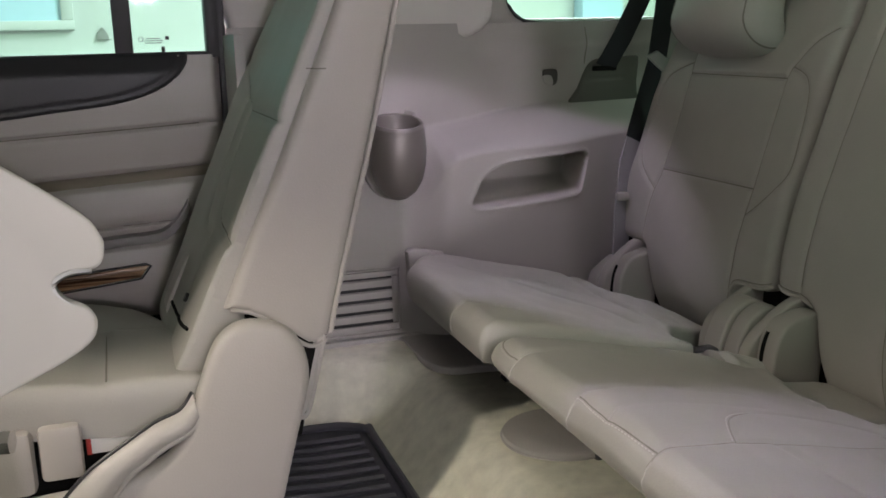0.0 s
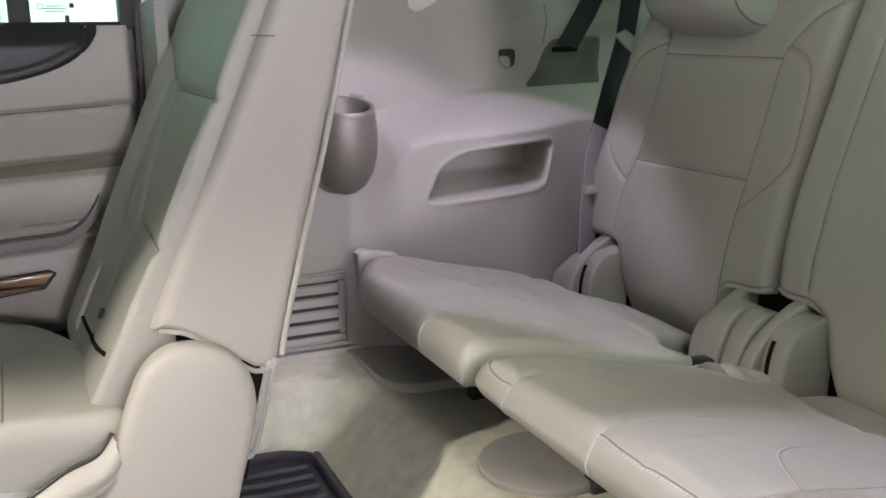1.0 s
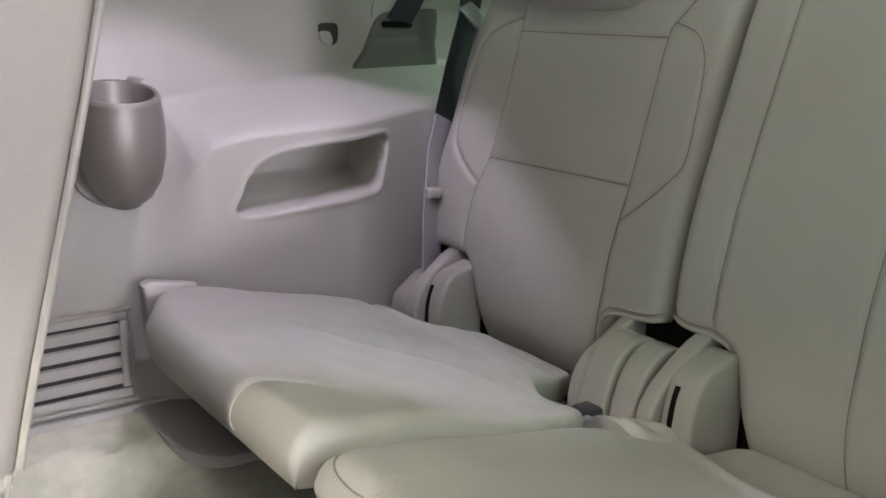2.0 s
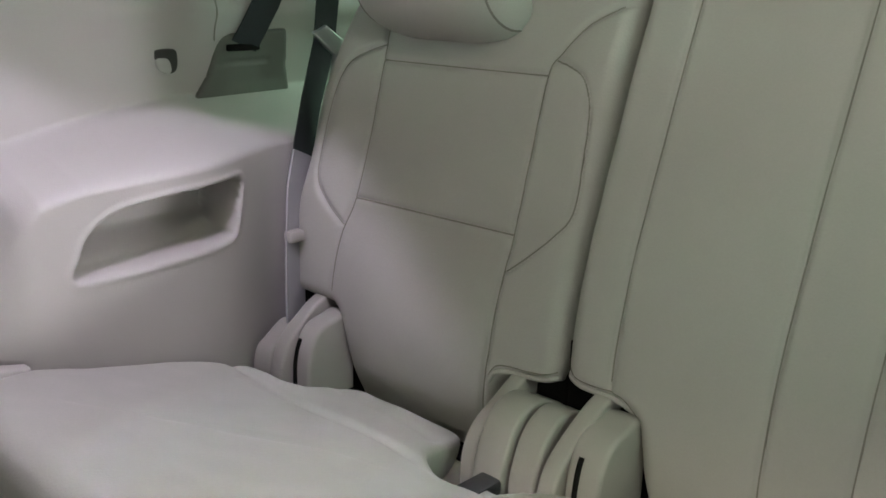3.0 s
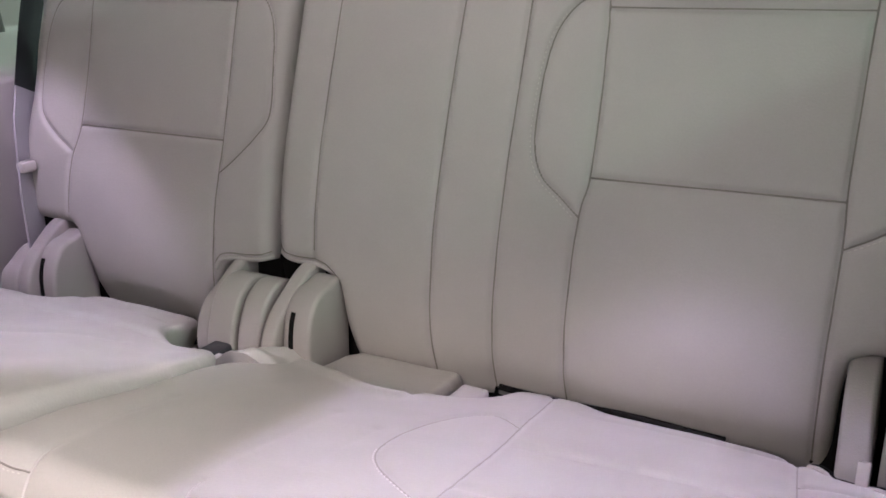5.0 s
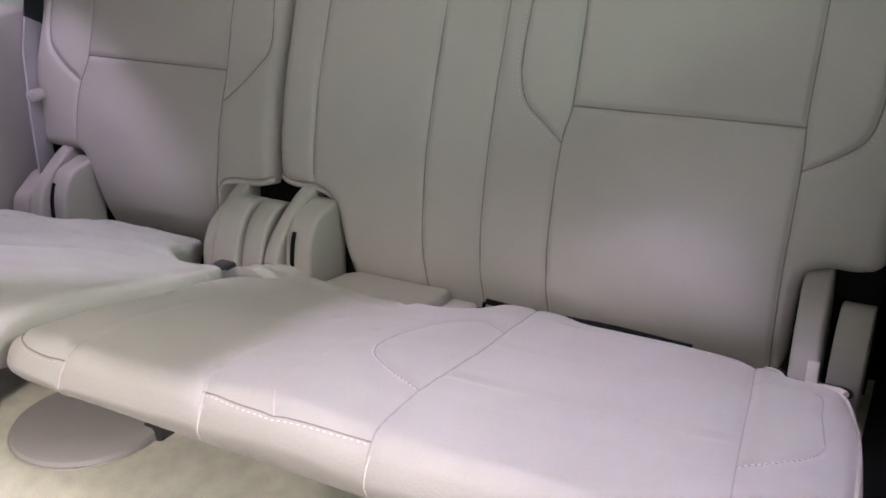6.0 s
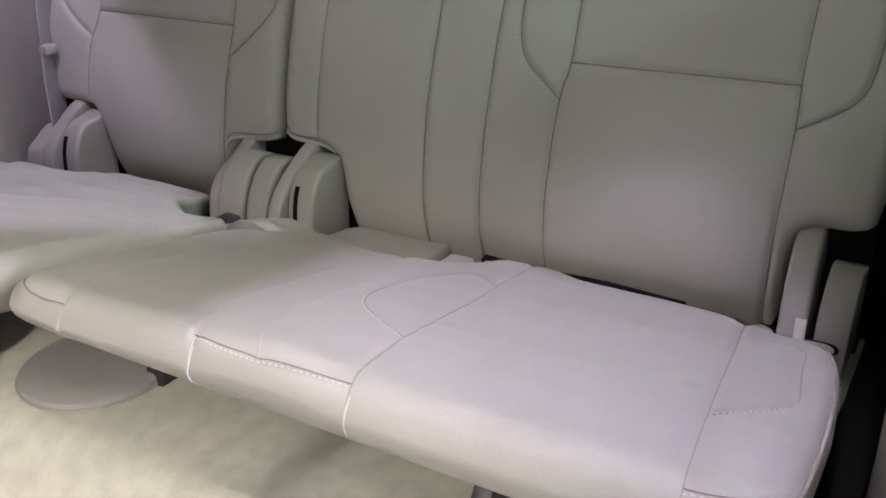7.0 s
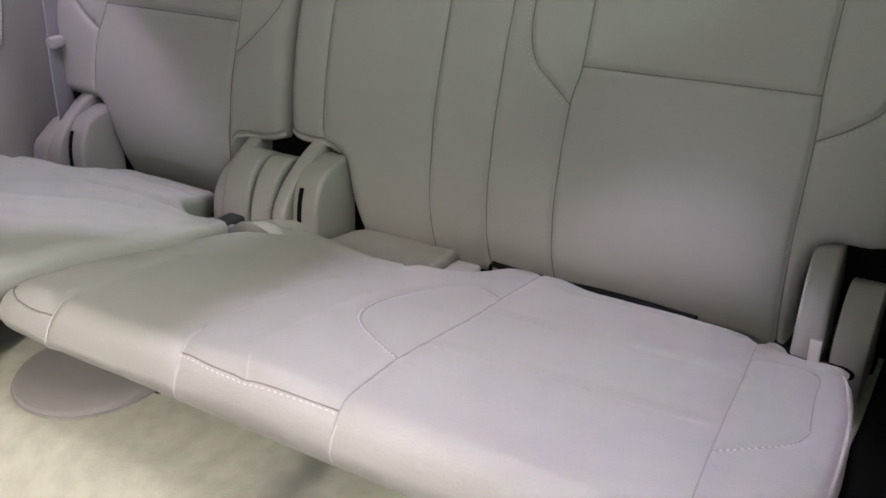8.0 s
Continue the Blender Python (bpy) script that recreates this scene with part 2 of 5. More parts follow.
    me.normals_split_custom_set_from_vertices(svn.tolist())
    link_mesh(prefix + "_side", me, pick("side"), parent)
    return surface


def tube(name, pts, r, mat, parent=None, label="", sides=8, closed=False):
    """A round bar or cord along the points."""
    bm = bmesh.new()
    p = [Vector(q) for q in pts]
    n = len(p)
    rings = []
    ref = Vector((0.13, 0.31, 0.94)).normalized()
    for i, q in enumerate(p):
        d = (p[(i + 1) % n] - p[i - 1]) if closed else (p[min(i + 1, n - 1)] - p[max(i - 1, 0)])
        d.normalize()
        u = d.cross(ref).normalized()
        w = d.cross(u)
        rings.append([bm.verts.new(q + r * (math.cos(2 * math.pi * k / sides) * u + math.sin(2 * math.pi * k / sides) * w)) for k in range(sides)])
    for i in range(n if closed else n - 1):
        a, b = rings[i], rings[(i + 1) % n]
        for k in range(sides):
            bm.faces.new((a[k], a[(k + 1) % sides], b[(k + 1) % sides], b[k]))
    if not closed:
        bm.faces.new(rings[0]), bm.faces.new(rings[-1][::-1])
    return part(name, bm, mat, parent, label)


def stitches(name, pts3, parent, gap=0.0055, length=0.0038, r=0.0008, mat=THREAD):
    """Single thread stitches along a line of points."""
    p = np.asarray(pts3, float)
    seg = np.linalg.norm(np.diff(p, axis=0), axis=1)
    s = np.r_[0, np.cumsum(seg)]
    bm = bmesh.new()
    at = 0.0
    f = lambda u: Vector([np.interp(u, s, p[:, k]) for k in range(3)])
    while at + length < s[-1]:
        a, b = f(at), f(at + length)
        d = (b - a).normalized()
        u = d.cross(Vector((0.2, 0.3, 0.93))).normalized()
        w = d.cross(u)
        m = (a + b) / 2
        ring = [bm.verts.new(m + r * 1.3 * (math.cos(k * 1.5708) * u + math.sin(k * 1.5708) * w)) for k in range(4)]
        va, vb = bm.verts.new(a), bm.verts.new(b)
        for k in range(4):
            bm.faces.new((va, ring[k], ring[(k + 1) % 4]))
            bm.faces.new((vb, ring[(k + 1) % 4], ring[k]))
        at += gap
    return part(name, bm, mat, parent, "pale sewing thread", smooth=False)


def slab(name, profile, axis, lo, hi, mat, parent=None, label="", bevel=0.004, segments=3):
    """A profile of (p, q) pairs drawn out along an axis ('x', 'y' or 'z') from lo to hi, with rounded edges."""
    bm = bmesh.new()
    put = {"y": lambda p, q, s: (p, s, q), "x": lambda p, q, s: (s, p, q), "z": lambda p, q, s: (p, q, s)}[axis]
    a = [bm.verts.new(put(p, q, lo)) for p, q in profile]
    b = [bm.verts.new(put(p, q, hi)) for p, q in profile]
    n = len(a)
    fa, fb = bm.faces.new(a), bm.faces.new(b[::-1])
    for i in range(n):
        bm.faces.new((a[i], b[i], b[(i + 1) % n], a[(i + 1) % n]))
    bmesh.ops.recalc_face_normals(bm, faces=bm.faces[:])
    if bevel:
        ring = list({e for f in bm.faces if len(f.verts) == n and n > 4 or f in (fa, fb) for e in f.edges})
        bmesh.ops.bevel(bm, geom=ring, offset=bevel, segments=segments, affect="EDGES", profile=0.5, clamp_overlap=True)
    return part(name, bm, mat, parent, label)


def box(name, lo, hi, mat, parent=None, label="", bevel=0.003, segments=2):
    bm = bmesh.new()
    bmesh.ops.create_cube(bm, size=1)
    for v in bm.verts:
        v.co = [lo[k] + (v.co[k] + 0.5) * (hi[k] - lo[k]) for k in range(3)]
    if bevel:
        bmesh.ops.bevel(bm, geom=bm.edges[:], offset=bevel, segments=segments, affect="EDGES", profile=0.5, clamp_overlap=True)
    return part(name, bm, mat, parent, label)


def sheet(name, xs, ys, f, mat, parent=None, label="", thick=None):
    """A skin over a grid: f(p, q) gives the place; thick: an offset that closes it behind."""
    V = [f(p, q) for p in xs for q in ys]
    m = len(ys)
    F = [(i * m + j, (i + 1) * m + j, (i + 1) * m + j + 1, i * m + j + 1) for i in range(len(xs) - 1) for j in range(m - 1)]
    me = bpy.data.meshes.new(name)
    if thick is not None:
        n = len(V)
        back = [tuple(a + b for a, b in zip(v, thick)) for v in V]
        F2 = [tuple(k + n for k in reversed(q)) for q in F]
        rim = [(i * m, (i + 1) * m) for i in range(len(xs) - 1)] + [((i + 1) * m + m - 1, i * m + m - 1) for i in range(len(xs) - 1)]
        rim += [(j + 1, j) for j in range(m - 1)] + [((len(xs) - 1) * m + j, (len(xs) - 1) * m + j + 1) for j in range(m - 1)]
        F2 += [(b, a, a + n, b + n) for a, b in rim]
        V, F = V + back, F + F2
    me.from_pydata(V, [], F)
    me.shade_smooth()
    me.set_sharp_from_angle(angle=radians(50))
    return link_mesh(name, me, mat, parent, label)


def step01(v, a, b):
    t = np.clip((np.asarray(v, float) - a) / (b - a), 0, 1)
    return t * t * (3 - 2 * t)


# ---- structure ----
def floor_height(x, y):
    z = 0.03 + 0.018 * step01(y, 1.66, 1.84) + 0.045 * step01(-y, -0.80, -0.60)
    side = 0.20 * float(step01(y, 1.725, 1.80))
    ramp = step01(x, 0.375 - side, 0.50 - side)
    z = z * ramp - 0.065 * (1 - ramp)
    return float(z + 0.0035 * noise.noise((x * 7, y * 7, 0)) + 0.0015 * noise.noise((x * 31, y * 31, 2)))


tagged(sheet("floor", np.arange(-1.7, 1.95, 0.02), np.arange(0.36, 2.1, 0.02), lambda x, y: (x, y, floor_height(x, y)), CARPET, thick=(0, 0, -0.12)),
       "beige cut-pile carpet on the car floor", "carpet", kind="structure")
tagged(box("ceiling", (-1.8, 0.38, 1.0), (1.95, 2.08, 1.06), HEADLINER, bevel=0.02), "pale grey cloth headliner of the car", "headliner", kind="structure")
# unseen bulkhead; its top edge keeps the front fill off the lower backrests
tagged(box("wall_front", (-1.86, 0.36, -0.1), (-1.8, 2.08, 0.70), BLACK, bevel=0.01), "unseen front bulkhead, its height set to shade the lower backrests", "bulkhead", kind="structure")
tagged(box("window_front", (-1.84, 0.36, 0.70), (-1.834, 2.08, 1.0), GLASS, bevel=0), "green-tinted front pane of the car", "window", kind="structure")
tagged(box("wall_rear", (1.9, 0.36, -0.1), (1.96, 2.08, 0.5), PLASTIC, bevel=0.01), "lower tailgate trim of the car", "tailgate", kind="structure")
tagged(box("window_rear", (1.92, 0.45, 0.5), (1.926, 2.0, 0.98), GLASS, bevel=0), "green-tinted tailgate pane", "window", kind="structure")

# left side: quarter trim with shelf, pocket and cup holder place
POCKET = smooth_line([(0.634, 0.306), (0.642, 0.335), (0.656, 0.36), (0.69, 0.379), (0.75, 0.387), (0.86, 0.393), (0.884, 0.389), (0.885, 0.372), (0.872, 0.328), (0.862, 0.316), (0.83, 0.312), (0.70, 0.304)], 5, True)


def quarter(x, z):
    pod = step01(x, 0.495, 0.590)
    low = 1.862 - 0.038 * pod + 0.060 * step01(x, 0.80, 0.98)
    up = 1.932 + 0.093 * step01(x, 0.50, 0.80)
    # the shelf: a rounded front edge, a gently rising top and a hollow where it meets the upper trim
    edge = np.interp(x, [0.50, 0.56, 0.575, 0.60, 0.652, 0.772, 0.98], [0.30, 0.365, 0.39, 0.408, 0.418, 0.425, 0.436])
    crest = np.interp(x, [0.50, 0.595, 0.80, 0.90, 1.1], [0.44, 0.450, 0.470, 0.480, 0.484])
    t = (z - edge) / np.maximum(crest - edge, 0.01)
    ramp = 0.0
    for k in range(9):
        ramp = ramp + np.clip(t + 0.32 * (k - 4) / 4 * (1 - 0.55 * step01(t, 0.3, 0.8)), 0, 1) / 9
    y = low + (up - low) * (ramp * pod + step01(z, 0.22, 0.60) * (1 - pod))
    # the upper trim swells out below the window
    y = y - 0.012 * np.exp(-((z - 0.605) / 0.022) ** 2) * step01(x, 0.70, 0.82)
    sd, _ = signed(np.c_[x, z], POCKET)
    return y + (0.092 - 0.05 * step01(-z, -0.345, -0.31)) * step01(sd, -0.002, 0.008) - 0.0022 * np.exp(-((sd + 0.005) / 0.004) ** 2)


_x, _z = np.r_[np.arange(0.20, 0.90, 0.003), np.arange(0.90, 1.9, 0.006)], np.unique(np.round(np.r_[np.arange(-0.094, 0.33, 0.004), np.arange(0.33, 0.50, 0.002), np.arange(0.50, 0.652, 0.004)], 5))
_X, _Z = np.meshgrid(_x, _z, indexing="ij")
_Y = quarter(_X.ravel(), _Z.ravel()).reshape(_X.shape)
quarter_trim = group_at("quarter_trim", 1.0, 1.9, 0.03, "taupe moulded plastic side trim with shelf and pocket", "side trim", kind="structure")
_V = np.c_[_X.ravel(), _Y.ravel(), _Z.ravel()]
_i = np.arange(len(_V)).reshape(_X.shape)
_F = np.c_[_i[:-1, :-1].ravel(), _i[1:, :-1].ravel(), _i[1:, 1:].ravel(), _i[:-1, 1:].ravel()]
_me = bpy.data.meshes.new("side_panel")
_me.from_pydata(_V.tolist(), [], _F.tolist())
_me.shade_smooth()
link_mesh("side_panel", _me, PLASTIC, quarter_trim)
# black box in place of the shade behind the single seat
box("gap_shade", (1.04, 1.862, 0.0), (1.06, 1.99, 0.40), DARK, quarter_trim, "dark box standing in for the shade behind the seat", bevel=0.002)
tube("trim_joint", [(0.968, float(quarter(np.array([0.968]), np.array([z]))[0]) - 0.0006, z) for z in np.arange(0.562, 0.646, 0.006)], 0.0011, SEAM, quarter_trim, "fine joint in the trim", sides=5)
box("panel_back", (0.2, 2.075, -0.1), (1.9, 2.095, 0.66), PLASTIC, quarter_trim, bevel=0.004)

flat_left = lambda y0: (lambda x, z: np.c_[x, np.full(len(x), y0) - 0.12 * np.maximum(0, z - 0.64), z])
inward = lambda a, b: np.tile([0.0, -1.0, 0.0], (len(a), 1))
pad("window_surround", quarter_trim, [(0.60, 0.646), (0.852, 0.648), (0.815, 0.662), (0.795, 0.685), (0.787, 0.72), (0.785, 1.0), (0.60, 1.0)], [], flat_left(2.035), inward, 0.008, 0.012, 0.05, PLASTIC, crown=0, wrinkle=0)
pad("pillar_panel", quarter_trim, smooth_line([(0.22, 0.62), (0.45, 0.62), (0.64, 0.622), (0.70, 0.63), (0.735, 0.66), (0.74, 0.72), (0.74, 1.0), (0.5, 1.0), (0.22, 1.0)], 4, True), [], flat_left(1.985), inward, 0.008, 0.008, 0.05, PLASTIC_LIGHT, crown=0, wrinkle=0)
box("window_sill", (0.78, 2.03, 0.628), (1.9, 2.09, 0.648), PLASTIC, quarter_trim, bevel=0.008)
tube("window_seal", [(x, 2.045, z) for x, z in smooth_line([(0.788, 0.99), (0.79, 0.72), (0.80, 0.685), (0.82, 0.663), (0.86, 0.65), (1.0, 0.648), (1.6, 0.65)], 5)], 0.005, RUBBER, quarter_trim)
tagged(box("window_quarter", (0.78, 2.055, 0.64), (1.75, 2.06, 0.99), GLASS, bevel=0), "green-tinted fixed side pane", "window", kind="structure")
slab("door_jamb", [(0.195, 1.79), (0.212, 1.79), (0.212, 2.08), (0.195, 2.08)], "z", 0.0, 0.64, PLASTIC, quarter_trim, bevel=0.004)
box("pillar_rear", (1.7, 2.0, 0.6), (1.95, 2.09, 1.0), PLASTIC, quarter_trim)

# right side behind the open door
right_trim = group_at("right_quarter_trim", 1.0, 0.5, 0.03, "taupe moulded plastic side trim beside the bench", "side trim", kind="structure")


def right_side(x, z):
    low = 0.50 + 0.020 * float(step01(x, 0.56, 0.72))
    up = 0.42
    zl = 0.42
    return low + (up - low) * float(step01(z, zl, zl + 0.05))


# black box in place of the shade behind the bench
box("gap_shade", (1.035, 0.425, 0.0), (1.05, 0.60, 0.64), DARK, right_trim, "dark box standing in for the shade behind the seat", bevel=0.002)
sheet("side_panel", np.arange(0.45, 1.9, 0.012), np.arange(0.0, 0.44, 0.012), lambda x, z: (x, right_side(x, z), z), PLASTIC, right_trim, thick=(0, -0.08, 0))
sheet("upper_panel", np.arange(0.625, 1.9, 0.012), np.arange(0.432, 0.66, 0.012), lambda x, z: (x, right_side(x, z) - 0.002, z), PLASTIC, right_trim, thick=(0, -0.10, 0))
# unseen post; its outline is cut to lay shadow edges in the cabin
slab("shading_post", [(0.26, 1.0), (0.62, 1.0), (0.70, 0.62), (0.70, -0.12), (0.44, -0.12), (0.428, 0.10), (0.426, 0.40), (0.43, 0.478), (0.50, 0.497), (0.562, 0.514), (0.59, 0.55), (0.615, 0.60), (0.632, 0.70), (0.61, 0.80), (0.52, 0.87), (0.36, 0.905), (0.28, 0.93)], "y", 0.30, 0.42, PLASTIC, right_trim, bevel=0.015)
# unseen header, set low to cut off the doorway light
tagged(box("door_header", (-1.8, 0.34, 0.91), (1.8, 0.44, 1.0), HEADLINER, bevel=0.02), "unseen pale headliner edge over the open doorway, set to cut the light", "headliner", kind="structure")
tagged(box("window_right", (0.62, 0.40, 0.65), (1.8, 0.406, 1.0), GLASS, bevel=0), "green-tinted fixed side pane", "window", kind="structure")
tagged(box("door_sill", (-0.8, 0.30, -0.12), (0.55, 0.40, -0.05), PLASTIC, bevel=0.012), "taupe plastic sill of the open doorway", "sill", kind="structure")
tagged(box("door_post_front", (-0.9, 0.30, -0.12), (-0.8, 0.38, 1.0), PLASTIC, bevel=0.02), "taupe pillar between the open doorways", "pillar", kind="structure")

# left rear door
door = group_at("door_1", -0.3, 1.98, 0.05, "closed rear car door with taupe trim and black top", "car door", kind="structure")
_px = [0.02, 0.06, 0.10, 0.125, 0.14, 0.17, 0.20, 0.24, 0.256, 0.262, 0.268, 0.285, 0.297, 0.301, 0.305, 0.32, 0.35, 0.370, 0.378, 0.384, 0.396, 0.402, 0.44, 0.468, 0.4735, 0.475, 0.4765, 0.482, 0.52, 0.60, 0.62]
_py = [2.00, 1.995, 1.99, 1.975, 1.958, 1.946, 1.940, 1.940, 1.942, 1.950, 1.956, 1.952, 1.945, 1.953, 1.945, 1.938, 1.937, 1.942, 1.955, 1.985, 1.984, 1.972, 1.965, 1.961, 1.966, 1.968, 1.966, 1.958, 1.956, 1.962, 1.975]


def door_skin(x, z):
    zz = z - 0.045 * x
    y = float(np.interp(zz, _px, _py))
    y += 0.03 * float(step01(x, 0.165, 0.187)) ** 2
    # the rounded end of the lower armrest bowl
    bowl = float(step01(x, 0.06, 0.11)) * float(step01(zz, 0.10, 0.14)) * float(step01(-zz, -0.30, -0.27))
    return (x, y + 0.022 * bowl, z)


_zs = sorted(set(np.round(np.arange(0.03, 0.612, 0.008), 4)) | set(np.round(np.arange(0.25, 0.31, 0.003), 4)) | set(np.round(np.arange(0.365, 0.41, 0.003), 4)) | set(np.round(np.arange(0.46, 0.49, 0.002), 4)))
sheet("door_panel", list(np.arange(-0.9, 0.15, 0.015)) + list(np.arange(0.15, 0.189, 0.003)), _zs, door_skin, VINYL, door)
_dark_top = smooth_line([(-0.9, 0.452), (-0.5, 0.475), (-0.2, 0.502), (-0.106, 0.512), (-0.009, 0.522), (0.061, 0.54), (0.103, 0.564), (0.124, 0.588), (0.131, 0.606)], 6).tolist() + [[0.131, 0.612], [-0.9, 0.612]]
_ridge = smooth_line([(-0.9, 0.466), (-0.5, 0.489), (-0.2, 0.514), (-0.106, 0.523), (-0.009, 0.534), (0.055, 0.552), (0.093, 0.575), (0.113, 0.606)], 6)
pad("upper_trim", door, _dark_top, [_ridge], lambda x, z: np.c_[x, np.full(len(x), 1.943) + 0.02 * step01(z, 0.57, 0.615), z], inward, 0.004, 0.008, 0.02, BLACK, groove=0.003, width=0.003, crown=0.003, wrinkle=0)
slab("wood_strip", [(-0.42, 0.165), (0.012, 0.206), (0.028, 0.226), (0.022, 0.229), (-0.42, 0.20)], "y", 1.925, 1.945, WOOD, door, "glossy dark wood strip", bevel=0.004)
tube("strip_edge", [(x, 1.9255, z) for x, z in [(-0.42, 0.163), (0.0125, 0.2045), (0.03, 0.227), (0.022, 0.231), (-0.42, 0.202)]], 0.0022, BLACK, door, "black edging", closed=True)
tube("strip_shine", [(x, 1.9235, z) for x, z in [(-0.42, 0.1655), (0.0105, 0.2065), (0.026, 0.2265)]], 0.0009, CHROME, door, "bright inner edge")
for _z0 in (0.4755, 0.301):
    tube("panel_seam", [door_skin(x, _z0 + 0.045 * x) for x in np.arange(-0.88, 0.16, 0.02)], 0.0016, SEAM, door, "dark panel joint", sides=6)
_rim = smooth_line([(-0.60, 0.212), (-0.30, 0.240), (-0.112, 0.260), (-0.021, 0.268), (0.050, 0.272), (0.080, 0.288), (0.100, 0.312), (0.110, 0.330)], 5)
slab("armrest_ledge", _rim.tolist() + (_rim[::-1] + np.array([-0.004, 0.016])).tolist(), "y", 1.916, 1.965, ARMREST, door, "grey rim of the armrest bowl, its shade in the colour", bevel=0.004)
pad("armrest_top", door, [(-0.9, 0.316)] + smooth_line([(-0.5, 0.334), (0.0, 0.358), (0.12, 0.364), (0.155, 0.372), (0.163, 0.385), (0.160, 0.402)], 4).tolist() + [(0.0, 0.394), (-0.5, 0.371), (-0.9, 0.353)], [smooth_line([(-0.9, 0.322), (-0.5, 0.340), (0.0, 0.364), (0.14, 0.372)], 5)],
    lambda x, z: np.c_[x, 1.952 + 0.9 * np.maximum(0, z - 0.045 * x - 0.372), z], inward, 0.005, 0.006, 0.02, ARMREST_TOP, groove=0.002, width=0.002, crown=0.001, wrinkle=0)
# black box paints the shade between door and seat
box("door_shade", (-0.9, 1.88, 0.0), (0.085, 1.93, 0.132), DARK, door, "dark box standing in for the shade below the door trim", bevel=0.004)
box("glass_divider", (0.004, 1.975, 0.60), (0.036, 2.01, 1.0), BLACK, door, "black window divider", bevel=0.004)
box("window_frame", (0.165, 1.965, 0.60), (0.19, 2.01, 1.0), BLACK, door, "black window frame", bevel=0.005)
box("sill_seal", (-0.9, 1.98, 0.602), (0.17, 2.012, 0.612), RUBBER, door, bevel=0.002)
box("door_edge", (0.186, 1.965, 0.0), (0.2, 2.02, 1.0), RUBBER, door, "black rubber door seal", bevel=0.003)
box("pane", (-0.9, 2.004, 0.605), (0.17, 2.008, 1.0), GLASS, door, "green-tinted pane", bevel=0)
tube("lock_pin", [(0.088, 1.975, 0.600), (0.088, 1.975, 0.622)], 0.0035, BLACK, door)
tagged(box("wall_left_front", (-1.86, 2.0, -0.1), (-0.9, 2.08, 1.0), BODY, bevel=0.01), "closed front door side of the car", "car side", kind="structure")
box("outer_skin", (-0.9, 2.02, -0.1), (0.2, 2.07, 0.60), BODY, door, bevel=0.01)

# garage round the car
tagged(box("ground", (-6, -5, -0.9), (7, 7, -0.8), CONCRETE, bevel=0), "grey concrete garage floor", "floor", kind="structure")
tagged(box("garage_wall_left", (-6, 4.6, -0.8), (7, 4.8, 3.6), WALLPAINT, bevel=0), "white painted garage wall", "wall", kind="structure")
tagged(box("garage_wall_right", (-6, -4.2, -0.8), (7, -4.0, 3.6), WALLPAINT, bevel=0), "white painted garage wall", "wall", kind="structure")
tagged(box("garage_wall_rear", (6.8, -4, -0.8), (7, 4.6, 3.6), WALLPAINT, bevel=0), "white painted garage wall", "wall", kind="structure")
tagged(box("garage_wall_front", (-6, -4, -0.8), (-5.8, 4.6, 3.6), WALLPAINT, bevel=0), "white painted garage wall", "wall", kind="structure")
tagged(box("garage_ceiling", (-6, -4.2, 3.6), (7, 4.8, 3.7), WALLPAINT, bevel=0), "white garage ceiling", "ceiling", kind="structure")

# ---- third-row seats ----
BACK_Z = [-0.1, 0.06, 0.09, 0.12, 0.155, 0.20, 0.28, 0.364, 0.45, 0.546, 0.70, 0.80]
BACK_X = [1.030, 1.000, 0.988, 0.975, 0.968, 0.967, 0.976, 0.996, 1.026, 1.060, 1.122, 1.165]
_bz = np.linspace(-0.1, 0.8, 181)
_bx = np.convolve(np.pad(np.interp(_bz, BACK_Z, BACK_X), 4, mode="reflect", reflect_type="odd"), np.ones(9) / 9, "valid")


def back_place(y, z):
    return np.c_[np.interp(z, _bz, _bx), y, z]


def back_normal(y, z):
    s = (np.interp(z + 0.01, _bz, _bx) - np.interp(z - 0.01, _bz, _bx)) / 0.02
    n = np.c_[-np.ones(len(z)), np.zeros(len(z)), s]
    return n / np.linalg.norm(n, axis=1)[:, None]


CUSH_X = [0.40, 0.45, 0.56, 0.70, 0.84, 0.95, 1.05]
CUSH_Z = [0.243, 0.240, 0.219, 0.184, 0.146, 0.114, 0.09]


def cush_place(x, y):
    return np.c_[x, y, np.interp(x, CUSH_X, CUSH_Z)]


def cush_normal(x, y):
    return np.tile(np.array([0.22, 0.0, 0.975]), (len(x), 1))


wide = group_at("bench_seat", 0.75, 0.95, 0.03, "taupe leather double third-row bench seat, folded upright", "car seat", "third-row seats")
narrow = group_at("single_seat", 0.75, 1.6, 0.03, "taupe leather single third-row seat beside the side trim", "car seat", "third-row seats")

